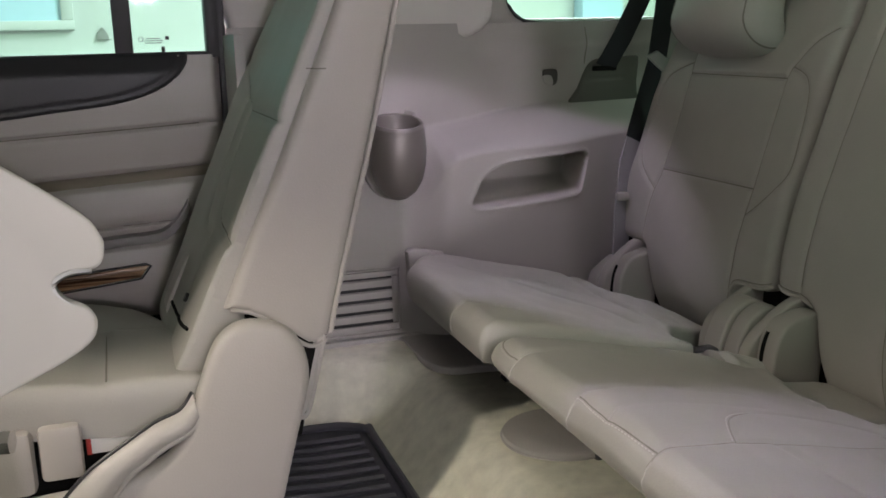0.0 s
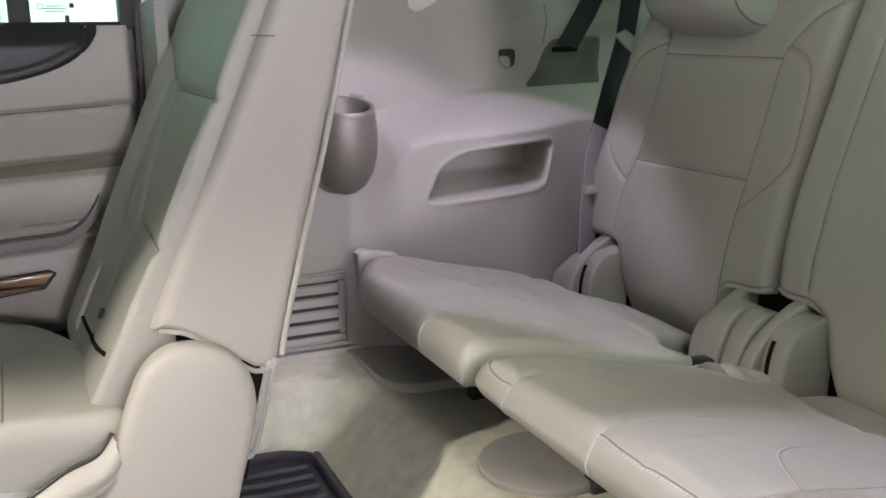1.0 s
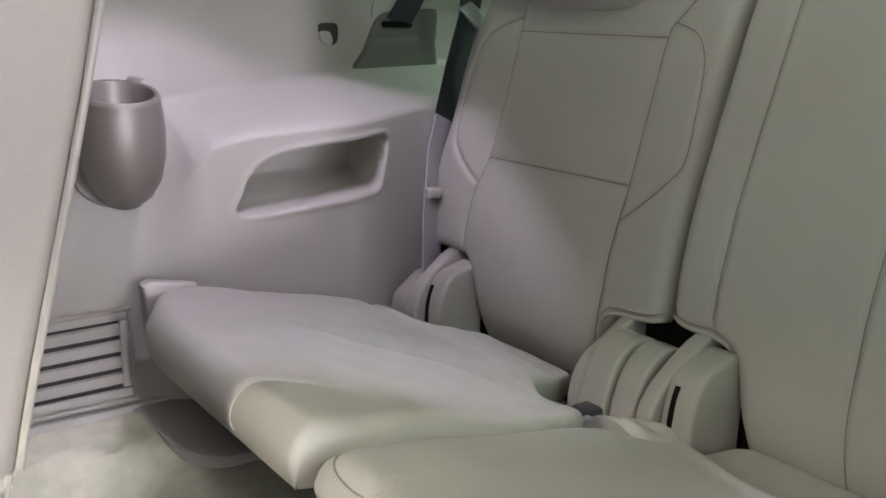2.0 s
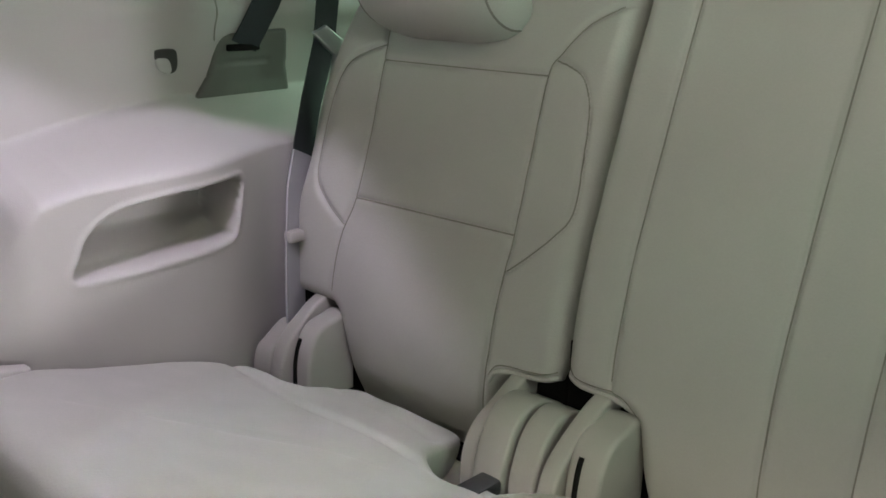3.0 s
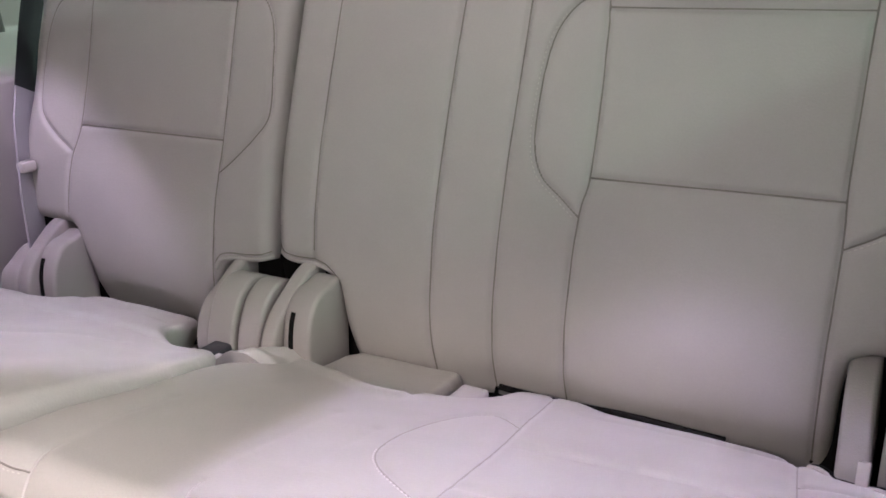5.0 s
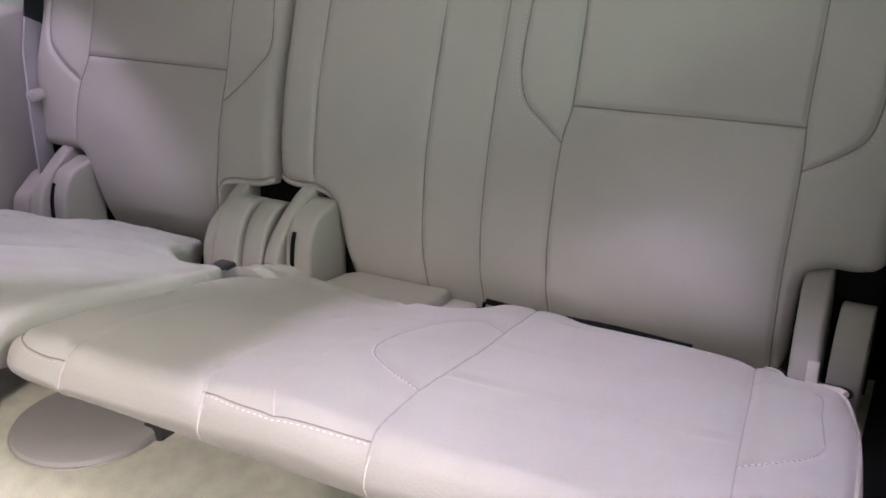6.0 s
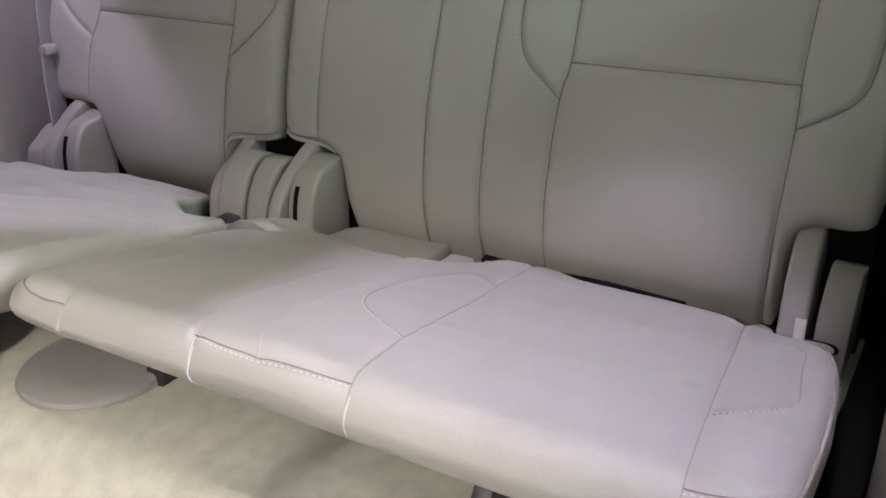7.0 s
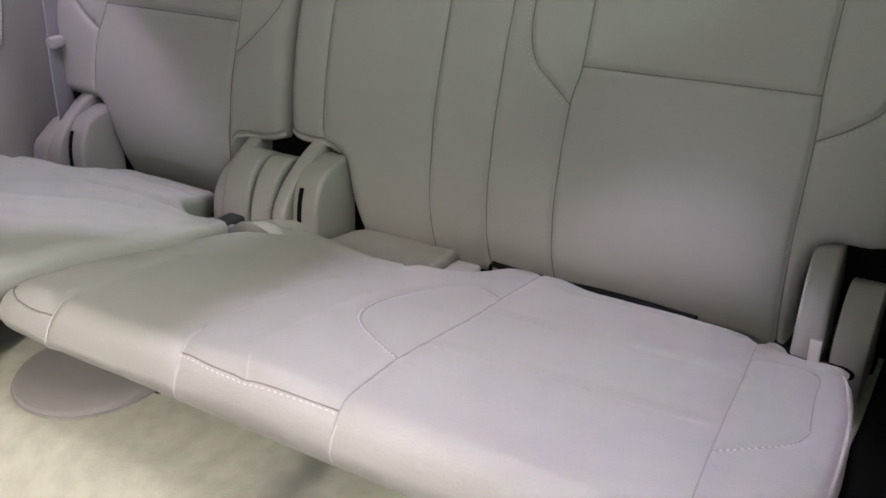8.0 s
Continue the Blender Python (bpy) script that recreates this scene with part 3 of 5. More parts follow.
# backrest of the double seat
W_OUT = smooth_line([(1.364, 0.72), (1.364, 0.50), (1.364, 0.30), (1.363, 0.238)], 3).tolist() + smooth_line([(1.358, 0.222), (1.34, 0.214), (1.30, 0.212), (1.275, 0.206), (1.265, 0.188), (1.259, 0.13), (1.255, 0.075), (1.235, 0.047)], 4).tolist() \
    + [[0.95, 0.046], [0.672, 0.048]] + smooth_line([(0.655, 0.075), (0.654, 0.16), (0.648, 0.205), (0.632, 0.222), (0.600, 0.224), (0.578, 0.230), (0.570, 0.25), (0.562, 0.35), (0.558, 0.50), (0.575, 0.64), (0.62, 0.71), (0.70, 0.735)], 4).tolist() + smooth_line([(1.0, 0.74), (1.26, 0.742), (1.33, 0.738)], 3).tolist()
W_SEAM_A = smooth_line([(1.298, 0.742), (1.298, 0.60), (1.300, 0.40), (1.301, 0.226)], 4)
W_SEAM_B = smooth_line([(1.117, 0.742), (1.118, 0.60), (1.122, 0.40), (1.126, 0.20), (1.129, 0.085)], 4)
W_SEAM_C = smooth_line([(1.031, 0.742), (1.032, 0.60), (1.034, 0.40), (1.040, 0.20), (1.045, 0.085)], 4)
W_SEAM_D = smooth_line([(1.032, 0.632), (1.005, 0.616), (0.976, 0.598), (0.950, 0.575), (0.938, 0.545), (0.933, 0.45), (0.933, 0.366), (0.941, 0.323), (0.947, 0.20), (0.951, 0.085)], 5)
W_SEAM_E = smooth_line([(0.655, 0.70), (0.668, 0.56), (0.670, 0.45), (0.670, 0.371), (0.668, 0.325), (0.671, 0.20), (0.674, 0.085)], 5)
W_TOP, W_MID = [(0.937, 0.545), (0.669, 0.546)], [(0.933, 0.367), (0.670, 0.370)]
W_OVAL = smooth_line([(0.939, 0.562), (0.960, 0.556), (0.981, 0.540), (0.998, 0.508), (1.005, 0.449), (1.003, 0.397), (0.990, 0.364), (0.965, 0.343), (0.941, 0.323)], 5)
W_OVAL_R = smooth_line([(0.668, 0.56), (0.645, 0.556), (0.622, 0.537), (0.606, 0.50), (0.599, 0.44), (0.600, 0.395), (0.609, 0.364), (0.635, 0.343), (0.668, 0.325)], 5)


def w_region(y, z):
    d = np.interp(z, W_SEAM_D[::-1, 1], W_SEAM_D[::-1, 0])
    e = np.interp(z, W_SEAM_E[::-1, 1], W_SEAM_E[::-1, 0])
    b = np.interp(z, W_SEAM_B[::-1, 1], W_SEAM_B[::-1, 0])
    c = np.interp(z, W_SEAM_C[::-1, 1], W_SEAM_C[::-1, 0])
    P = np.c_[y, z]
    out = np.where(y > 1.30, "edge_panel", np.where(y > b, "centre_panel", np.where(y > c, "centre_strip", "bolster_panel"))).astype(object)
    mid = (y < d) & (y > e)
    out[mid & (z > 0.5455)] = "upper_panel"
    out[mid & (z <= 0.5455) & (z > 0.3685)] = "shoulder_insert"
    out[mid & (z <= 0.3685)] = "lumbar_insert"
    out[(out == "bolster_panel") & (y < 0.8)] = "outer_bolster"
    out[inside(P, W_OVAL)] = "wing_insert"
    out[inside(P, W_OVAL_R)] = "outer_wing_insert"
    return out


def w_extra(y, z):
    side = 0.008 * (np.exp(-((y - 0.61) / 0.045) ** 2) + 0.5 * np.exp(-((y - 0.985) / 0.05) ** 2)) * step01(z, 0.20, 0.40)
    return side + 0.012 * np.exp(-(((z - 0.23) / 0.10) ** 2 + ((y - 0.80) / 0.12) ** 2))


wide_back = pad("backrest", wide, W_OUT, [W_SEAM_A, W_SEAM_B, W_SEAM_C, W_SEAM_D, W_SEAM_E, W_TOP, W_MID, W_OVAL, W_OVAL_R], back_place, back_normal, 0.003, 0.022, 0.07, LEATHER, w_region, w_extra, groove=0.0042, width=0.0032, crown=0.0022, spread=0.02, tuck=0.01)

# backrest of the single seat
N_OUT = smooth_line([(1.372, 0.72), (1.371, 0.50), (1.370, 0.30), (1.371, 0.232)], 3).tolist() + smooth_line([(1.376, 0.210), (1.40, 0.203), (1.425, 0.201), (1.444, 0.195), (1.456, 0.178), (1.466, 0.12), (1.472, 0.075), (1.495, 0.048)], 4).tolist() \
    + [[1.60, 0.046], [1.715, 0.048]] + smooth_line([(1.732, 0.07), (1.738, 0.15), (1.750, 0.194), (1.770, 0.210), (1.82, 0.211), (1.852, 0.214), (1.868, 0.226), (1.870, 0.30), (1.862, 0.40), (1.866, 0.50), (1.842, 0.60), (1.805, 0.68), (1.74, 0.735)], 4).tolist() + smooth_line([(1.60, 0.742), (1.44, 0.742), (1.385, 0.735)], 3).tolist()
N_SEAM_L = smooth_line([(1.772, 0.72), (1.760, 0.60), (1.752, 0.546), (1.745, 0.45), (1.743, 0.364), (1.760, 0.311), (1.768, 0.225), (1.762, 0.205)], 5)
N_SEAM_R = smooth_line([(1.372, 0.632), (1.400, 0.619), (1.431, 0.601), (1.458, 0.570), (1.470, 0.545), (1.466, 0.45), (1.462, 0.364), (1.466, 0.321), (1.471, 0.25), (1.474, 0.206), (1.490, 0.085)], 5)
N_TOP, N_MID = [(1.752, 0.546), (1.470, 0.545)], [(1.743, 0.364), (1.462, 0.364)]
N_OVAL_L = smooth_line([(1.757, 0.566), (1.785, 0.556), (1.815, 0.537), (1.830, 0.505), (1.834, 0.465), (1.832, 0.42), (1.825, 0.380), (1.796, 0.349), (1.760, 0.325)], 5)
N_OVAL_R = smooth_line([(1.462, 0.562), (1.440, 0.556), (1.417, 0.544), (1.400, 0.513), (1.392, 0.46), (1.388, 0.401), (1.405, 0.373), (1.435, 0.345), (1.463, 0.322)], 5)


def n_region(y, z):
    l = np.interp(z, N_SEAM_L[::-1, 1], N_SEAM_L[::-1, 0])
    r = np.interp(z, N_SEAM_R[::-1, 1], N_SEAM_R[::-1, 0])
    P = np.c_[y, z]
    out = np.where(y > 1.6, "bolster_panel", "side_panel").astype(object)
    mid = (y < l) & (y > r)
    out[mid & (z > 0.5455)] = "upper_panel"
    out[mid & (z <= 0.5455) & (z > 0.364)] = "shoulder_insert"
    out[mid & (z <= 0.364)] = "lumbar_insert"
    out[inside(P, N_OVAL_R)] = "wing_insert"
    out[inside(P, N_OVAL_L)] = "outer_wing_insert"
    return out


def n_extra(y, z):
    side = 0.007 * (np.exp(-((y - 1.82) / 0.04) ** 2) + 0.5 * np.exp(-((y - 1.41) / 0.045) ** 2)) * step01(z, 0.20, 0.40)
    return side + 0.012 * np.exp(-(((z - 0.23) / 0.10) ** 2 + ((y - 1.61) / 0.12) ** 2))


narrow_back = pad("backrest", narrow, N_OUT, [N_SEAM_L, N_SEAM_R, N_TOP, N_MID, N_OVAL_L, N_OVAL_R], back_place, back_normal, 0.003, 0.022, 0.07, LEATHER, n_region, n_extra, groove=0.0042, width=0.0032, crown=0.0022, spread=0.02, tuck=0.01)

# cushions
WC_OUT = smooth_line([(0.62, 0.548), (0.51, 0.546), (0.466, 0.550), (0.4535, 0.568)], 4).tolist() + [[0.452, 0.75], [0.452, 1.0], [0.452, 1.22]] + smooth_line([(0.4535, 1.262), (0.460, 1.280), (0.480, 1.293), (0.54, 1.298), (0.60, 1.300), (0.70, 1.303), (0.78, 1.307), (0.808, 1.302), (0.826, 1.282), (0.846, 1.264), (0.87, 1.258), (0.93, 1.257), (0.965, 1.254)], 4).tolist() \
    + smooth_line([(0.986, 1.238), (0.988, 1.105), (0.980, 1.088), (0.92, 1.082), (0.880, 1.079), (0.864, 1.064), (0.864, 1.03), (0.874, 1.010), (0.90, 1.0), (0.935, 0.995), (0.948, 0.982)], 4).tolist() + smooth_line([(0.953, 0.92), (0.953, 0.72), (0.944, 0.685), (0.925, 0.665), (0.895, 0.640), (0.875, 0.600), (0.850, 0.578), (0.80, 0.566), (0.70, 0.554)], 4).tolist()
WC_SEAM_D = smooth_line([(0.965, 0.952), (0.90, 0.940), (0.814, 0.927), (0.70, 0.910), (0.60, 0.899), (0.52, 0.890), (0.483, 0.883), (0.452, 0.874)], 5)
WC_SEAM_E = smooth_line([(0.962, 0.684), (0.87, 0.672), (0.791, 0.661), (0.68, 0.647), (0.588, 0.635), (0.50, 0.623), (0.452, 0.616)], 5)
WC_SEAM_M = smooth_line([(0.452, 1.036), (0.470, 1.045), (0.497, 1.062), (0.54, 1.074), (0.63, 1.083), (0.72, 1.090)], 5)
WC_SEAM_L = smooth_line([(0.452, 1.200), (0.466, 1.204), (0.489, 1.214), (0.53, 1.222), (0.57, 1.228), (0.647, 1.236)], 5)
WC_SEAM_S = smooth_line([(0.4612, 0.967), (0.471, 0.975), (0.490, 0.988), (0.519, 0.999), (0.611, 1.016), (0.693, 1.025)], 5)
WC_OVAL = smooth_line([(0.800, 0.926), (0.815, 0.960), (0.782, 0.988), (0.735, 0.998), (0.685, 0.998), (0.640, 0.988), (0.607, 0.965), (0.585, 0.935), (0.566, 0.897)], 5)
WC_OVAL_R = smooth_line([(0.835, 0.667), (0.845, 0.64), (0.840, 0.612), (0.820, 0.600), (0.76, 0.594), (0.70, 0.586), (0.665, 0.582), (0.640, 0.588), (0.610, 0.61), (0.585, 0.634)], 5)
WC_CROSS = [(0.751, 0.905), (0.778, 0.660)]
WC_CROSS_B = [(0.619, 0.893), (0.637, 0.645)]
WC_CROSS_C = [(0.900, 0.925), (0.936, 0.680)]
WC_FRONT = smooth_line([(0.467, 1.044), (0.463, 1.01), (0.461, 0.97), (0.463, 0.93), (0.466, 0.878)], 5)
WC_FRONT_R = smooth_line([(0.466, 0.618), (0.464, 0.595), (0.464, 0.572), (0.466, 0.562)], 5)
WC_FRONT_L = smooth_line([(0.462, 1.204), (0.460, 1.225), (0.463, 1.257), (0.474, 1.276), (0.493, 1.286)], 5)
WC_SIDE = smooth_line([(0.466, 0.562), (0.472, 0.5555), (0.49, 0.5515), (0.53, 0.5505), (0.62, 0.553), (0.72, 0.560), (0.80, 0.572), (0.848, 0.584), (0.870, 0.602)], 5)


def wc_region(x, y):
    d = np.interp(x, WC_SEAM_D[::-1, 0], WC_SEAM_D[::-1, 1])
    e = np.interp(x, WC_SEAM_E[::-1, 0], WC_SEAM_E[::-1, 1])
    P = np.c_[x, y]
    out = np.where(y > 1.215, "end_panel", np.where(y > 1.06, "cushion_centre", np.where(y > d, "thigh_bolster", np.where(y > e, "thigh_insert", "outer_thigh_bolster")))).astype(object)
    out[inside(P, WC_OVAL)] = "thigh_wing"
    out[inside(P, WC_OVAL_R)] = "outer_thigh_wing"
    return out


def wc_extra(x, y):
    h = -0.007 * step01(y, 0.98, 1.14)
    h = h + 0.004 * np.exp(-((y - 0.955) / 0.05) ** 2) + 0.005 * np.exp(-((y - 0.585) / 0.045) ** 2)
    # the low flat panel behind the crest of the middle place
    past = x - np.interp(y, [1.04, 1.123, 1.19, 1.245], [0.838, 0.838, 0.860, 0.878])
    h = h - (np.maximum(0.0, 0.023 - 0.165 * (x - 0.84)) * step01(past, -0.004, 0.010) - 0.004 * np.exp(-((past + 0.012) / 0.012) ** 2)) * step01(y, 1.070, 1.080)
    # soft folds across the thigh insert
    P = np.c_[x, y]
    mid = step01(y, 0.63, 0.68) * step01(-y, -0.925, -0.885)
    for fold, deep in ((WC_CROSS, 0.0040), (WC_CROSS_B, 0.0036), (WC_CROSS_C, 0.0040)):
        d, _ = seg_distance(P, fold)
        h = h - mid * deep * np.exp(-(d / 0.008) ** 2)
    for fold in (WC_SEAM_M, WC_SEAM_L, WC_SEAM_S):
        d, _ = seg_distance(P, fold)
        h = h - 0.0014 * np.exp(-(d / 0.007) ** 2)
    return h - 0.004 * step01(x, 0.90, 0.935) * mid


wide_seat = pad("cushion", wide, WC_OUT, [WC_SEAM_D, WC_SEAM_E, WC_SEAM_M[:13], WC_SEAM_L[:12], WC_OVAL, WC_OVAL_R, WC_FRONT, WC_FRONT_R, WC_FRONT_L, WC_SIDE], cush_place, cush_normal, 0.0035, 0.030, 0.024, LEATHER, wc_region, wc_extra, groove=0.0026, width=0.0034, crown=0.0018, spread=0.025, tuck=0.016, roll_at=lambda x, y: 0.012 + 0.018 * step01(-np.asarray(x), -0.78, -0.62) * step01(y, 0.555, 0.62))

NC_OUT = smooth_line([(0.50, 1.303), (0.466, 1.304), (0.455, 1.311), (0.452, 1.33), (0.452, 1.42), (0.452, 1.60), (0.453, 1.665), (0.462, 1.70), (0.487, 1.755), (0.508, 1.80), (0.545, 1.818), (0.62, 1.82), (0.74, 1.818), (0.81, 1.80), (0.842, 1.775), (0.848, 1.72)], 4).tolist() \
    + smooth_line([(0.862, 1.695), (0.90, 1.684), (0.935, 1.672), (0.945, 1.64), (0.948, 1.52), (0.938, 1.486), (0.90, 1.468), (0.85, 1.455), (0.824, 1.42), (0.812, 1.35), (0.79, 1.318), (0.70, 1.308), (0.60, 1.304)], 4).tolist()
NC_SEAM = smooth_line([(0.452, 1.432), (0.478, 1.434), (0.505, 1.428), (0.54, 1.405)], 5)
NC_CREASE = smooth_line([(0.56, 1.70), (0.62, 1.62), (0.70, 1.52), (0.76, 1.44)], 5)
NC_CREASE_C = smooth_line([(0.90, 1.67), (0.905, 1.60), (0.90, 1.53), (0.885, 1.48)], 5)
NC_CREASE_B = smooth_line([(0.80, 1.74), (0.81, 1.65), (0.82, 1.55), (0.815, 1.46)], 5)


def nc_region(x, y):
    return np.where(y < 1.430, "end_panel", np.where(x > 0.815, "rear_panel", "thigh_insert")).astype(object)


def nc_extra(x, y):
    P = np.c_[x, y]
    fold = sum(0.0028 * np.exp(-(seg_distance(P, line)[0] / 0.008) ** 2) for line in (NC_CREASE, NC_CREASE_B, NC_CREASE_C))
    return -fold - 0.010 * np.exp(-((np.hypot(x - 0.80, y - 1.40)) / 0.07) ** 2) + 0.004 * np.sin(9 * x + 14 * y) * step01(x, 0.6, 0.8) - 0.004 * np.exp(-((x - 0.815) / 0.008) ** 2)


slab("side_shield", [(0.492, 0.150), (0.488, 0.234), (0.50, 0.239), (0.56, 0.226), (0.56, 0.12)], "y", 1.798, 1.8225, PLASTIC, narrow, "plastic shield at the cushion end", bevel=0.005)
narrow_seat = pad("cushion", narrow, NC_OUT, [NC_SEAM], cush_place, cush_normal, 0.0035, 0.026, 0.034, LEATHER, nc_region, nc_extra, groove=0.003, width=0.003, crown=0.003, spread=0.025, wrinkle=0.003, tuck=0.016, roll_at=lambda x, y: 0.011 + 0.015 * step01(-np.asarray(x), -0.78, -0.62))


# headrests
def headrest(parent, yc, half=0.128):
    under = lambda q: 0.10 * max(0.0, -q - 0.1) ** 1.8
    drop = lambda q: 0.099 if q < 0 else 0.085
    bm = bmesh.new()
    bmesh.ops.create_cube(bm, size=1)
    bmesh.ops.subdivide_edges(bm, edges=bm.edges[:], cuts=11, use_grid_fill=True)
    for v in bm.verts:
        p = v.co * 2
        n = 3.2
        m = (abs(p.x) ** n + abs(p.y) ** n + abs(p.z) ** n) ** (1 / n)
        q = p / max(m, 1e-6)
        wx = 0.052 * (1 - 0.25 * q.z)
        y = yc + half * q.y * (1 - 0.04 * q.z)
        v.co = (1.058 + wx * q.x + 0.30 * 0.085 * q.z - 0.012 * (1 - q.y * q.y) + under(q.z), y, 0.672 + drop(q.z) * q.z - 0.008 * q.y * q.y * (q.z < 0))
    h = part("headrest", bm, LEATHER, parent, "padded leather headrest")
    for s in (-0.86, 0.86):
        ring = []
        for a in np.linspace(0, 2 * math.pi, 60, endpoint=False):
            c, d = math.cos(a), math.sin(a)
            r = ((1 - abs(s) ** 3.2) / (abs(c) ** 3.2 + abs(d) ** 3.2)) ** (1 / 3.2)
            qx, qz = r * c, r * d
            ring.append((1.058 + under(qz) + 0.052 * (1 - 0.25 * qz) * qx + 0.0255 * qz - 0.012 * (1 - s * s), yc + half * s * (1 - 0.04 * qz), 0.672 + drop(qz) * qz - 0.008 * s * s * (qz < 0)))
        tube("end_seam", ring, 0.0016, SEAM, h, "sewn seam of the end cap", sides=6, closed=True)
    for s in (-0.055, 0.055):
        tube("post", [(1.075, yc + s, 0.70), (1.11, yc + s, 0.60), (1.13, yc + s, 0.66)][:2], 0.006, STEEL, h, "steel headrest post")
    return h


headrest(narrow, 1.640)
headrest(wide, 0.784, 0.138)


# dark tube that paints the shade where the wide cushion meets its backrest
tube("crease_shade", [(0.969, y, 0.1015 + 0.0015 * math.sin(31 * y)) for y in np.arange(0.76, 1.03, 0.03)], 0.0042, DARK, wide, "dark tube for the shade behind the cushion", sides=8)


# hinge covers
def hinge_cover(parent, y0, y1, top, front=0.855, slot=None):
    """The wide moulded cover with its slanted flank."""
    prof = smooth_line([(front, 0.085), (front, 0.13), (front + 0.006, top - 0.036), (front + 0.022, top - 0.010), (front + 0.048, top), (0.985, top - 0.004), (0.985, 0.085)], 5).tolist()
    ob = slab("hinge_cover", prof, "y", y0, y1, HINGE, parent, "moulded plastic hinge cover", bevel=0.012, segments=4)
    if slot:
        pts = [(x - 0.0008, slot, z) for x, z in prof[:prof.index(max(prof, key=lambda v: v[1]))] if 0.100 < z < top - 0.022]
        tube("slot", pts, 0.0032, DARK, ob, "black slot")
    return ob


def hinge_knuckle(parent, y0, y1, top, front=0.88):
    """A rounded knuckle that turns with the backrest."""
    prof = smooth_line([(front + 0.006, 0.085), (front, 0.115), (front + 0.006, 0.145), (front + 0.024, top - 0.018), (front + 0.050, top - 0.001), (front + 0.074, top - 0.002), (front + 0.098, top - 0.014), (0.995, top - 0.03), (0.995, 0.085)], 5).tolist()
    return slab("hinge_knuckle", prof, "y", y0, y1, HINGE, parent, "rounded plastic hinge knuckle", bevel=0.013, segments=5)


def hinge_arm(parent, y0, y1, top, front=0.86, lean=0.0):
    prof = smooth_line([(front, 0.09), (front + 0.003, 0.13), (front + 0.018, 0.165), (front + 0.052, top - 0.008), (front + 0.085, top + 0.012), (front + 0.115, top + 0.014), (front + 0.112, top - 0.02), (front + 0.085, 0.16), (front + 0.08, 0.09)], 5).tolist()
    bm_arm = slab("hinge_arm", prof, "y", y0, y1, HINGE, parent, "plastic-clad hinge arm", bevel=0.008, segments=4)
    for v in bm_arm.data.vertices:
        v.co.y += lean * max(0.0, v.co.z - 0.14)
    return bm_arm


hinge_cover(narrow, 1.738, 1.776, 0.198, 0.902, slot=1.766)
hinge_arm(narrow, 1.778, 1.804, 0.202, 0.884, 0.08)
hinge_knuckle(narrow, 1.808, 1.846, 0.178, 0.886)
hinge_arm(narrow, 1.420, 1.442, 0.196, 0.884, -0.10)
hinge_knuckle(narrow, 1.374, 1.418, 0.199, 0.880)
hinge_knuckle(wide, 1.334, 1.370, 0.197, 0.884)
hinge_arm(wide, 1.306, 1.330, 0.204, 0.880, -0.12)
hinge_cover(wide, 1.260, 1.303, 0.200, 0.896, slot=1.288)
hinge_arm(wide, 0.614, 0.644, 0.212, 0.90, 0.06)
hinge_knuckle(wide, 0.572, 0.606, 0.192, 0.905)
# seams and stitching of the third-row seats
def dense(line, n=6):
    q = np.asarray(line, float)
    return np.array([q[i] + (q[i + 1] - q[i]) * k / n for i in range(len(q) - 1) for k in range(n)] + [q[-1]])


def sew(surface, line, parent, outline, margin=0.016, r=0.0011, n=3, mat=SEAM):
    """A sewn seam that lies in the groove of a pad."""
    q = dense(line, n)
    d, _ = signed(q, np.asarray(outline, float))
    q = q[d > margin]
    return tube("seam", surface(q, 0.0003).tolist(), r, mat, parent, "sewn seam", sides=5)


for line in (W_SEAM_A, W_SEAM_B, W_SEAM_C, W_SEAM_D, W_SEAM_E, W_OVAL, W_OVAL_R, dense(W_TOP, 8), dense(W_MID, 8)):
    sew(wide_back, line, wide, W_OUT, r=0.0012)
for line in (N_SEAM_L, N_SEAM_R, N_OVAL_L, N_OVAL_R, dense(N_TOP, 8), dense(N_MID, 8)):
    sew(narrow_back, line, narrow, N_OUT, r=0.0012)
for line in (WC_SEAM_D, WC_SEAM_E, WC_OVAL, WC_OVAL_R):
    sew(wide_seat, line, wide, WC_OUT, 0.002, 0.0009, 3, SEAM_SOFT)
for line in (WC_FRONT, WC_FRONT_R, WC_FRONT_L):
    sew(wide_seat, line, wide, WC_OUT, 0.001, 0.0009)
for line in (WC_SEAM_M[:13], WC_SEAM_L[:11], WC_SEAM_S[:9]):
    sew(wide_seat, line, wide, WC_OUT, 0.001, 0.0010, 3, SEAM_HIGHLIGHT)
sew(narrow_seat, NC_SEAM, narrow, NC_OUT, 0.001, 0.0012, 3, SEAM_HIGHLIGHT)


for surf, line, own in ((wide_back, [(1.359, 0.228), (1.345, 0.220), (1.325, 0.218), (1.300, 0.218), (1.280, 0.213), (1.268, 0.196)], wide),
                        (narrow_back, [(1.376, 0.216), (1.390, 0.211), (1.415, 0.208), (1.440, 0.207), (1.458, 0.202), (1.468, 0.188)], narrow)):
    tube("hem", surf(smooth_line(line, 5), 0.001).tolist(), 0.0035, LEATHER, own, "folded leather hem")
    tube("hem_seam", surf(smooth_line(line, 5) + np.array((0, 0.007)), 0.0004).tolist(), 0.0008, SEAM, own, "sewn seam", sides=5)


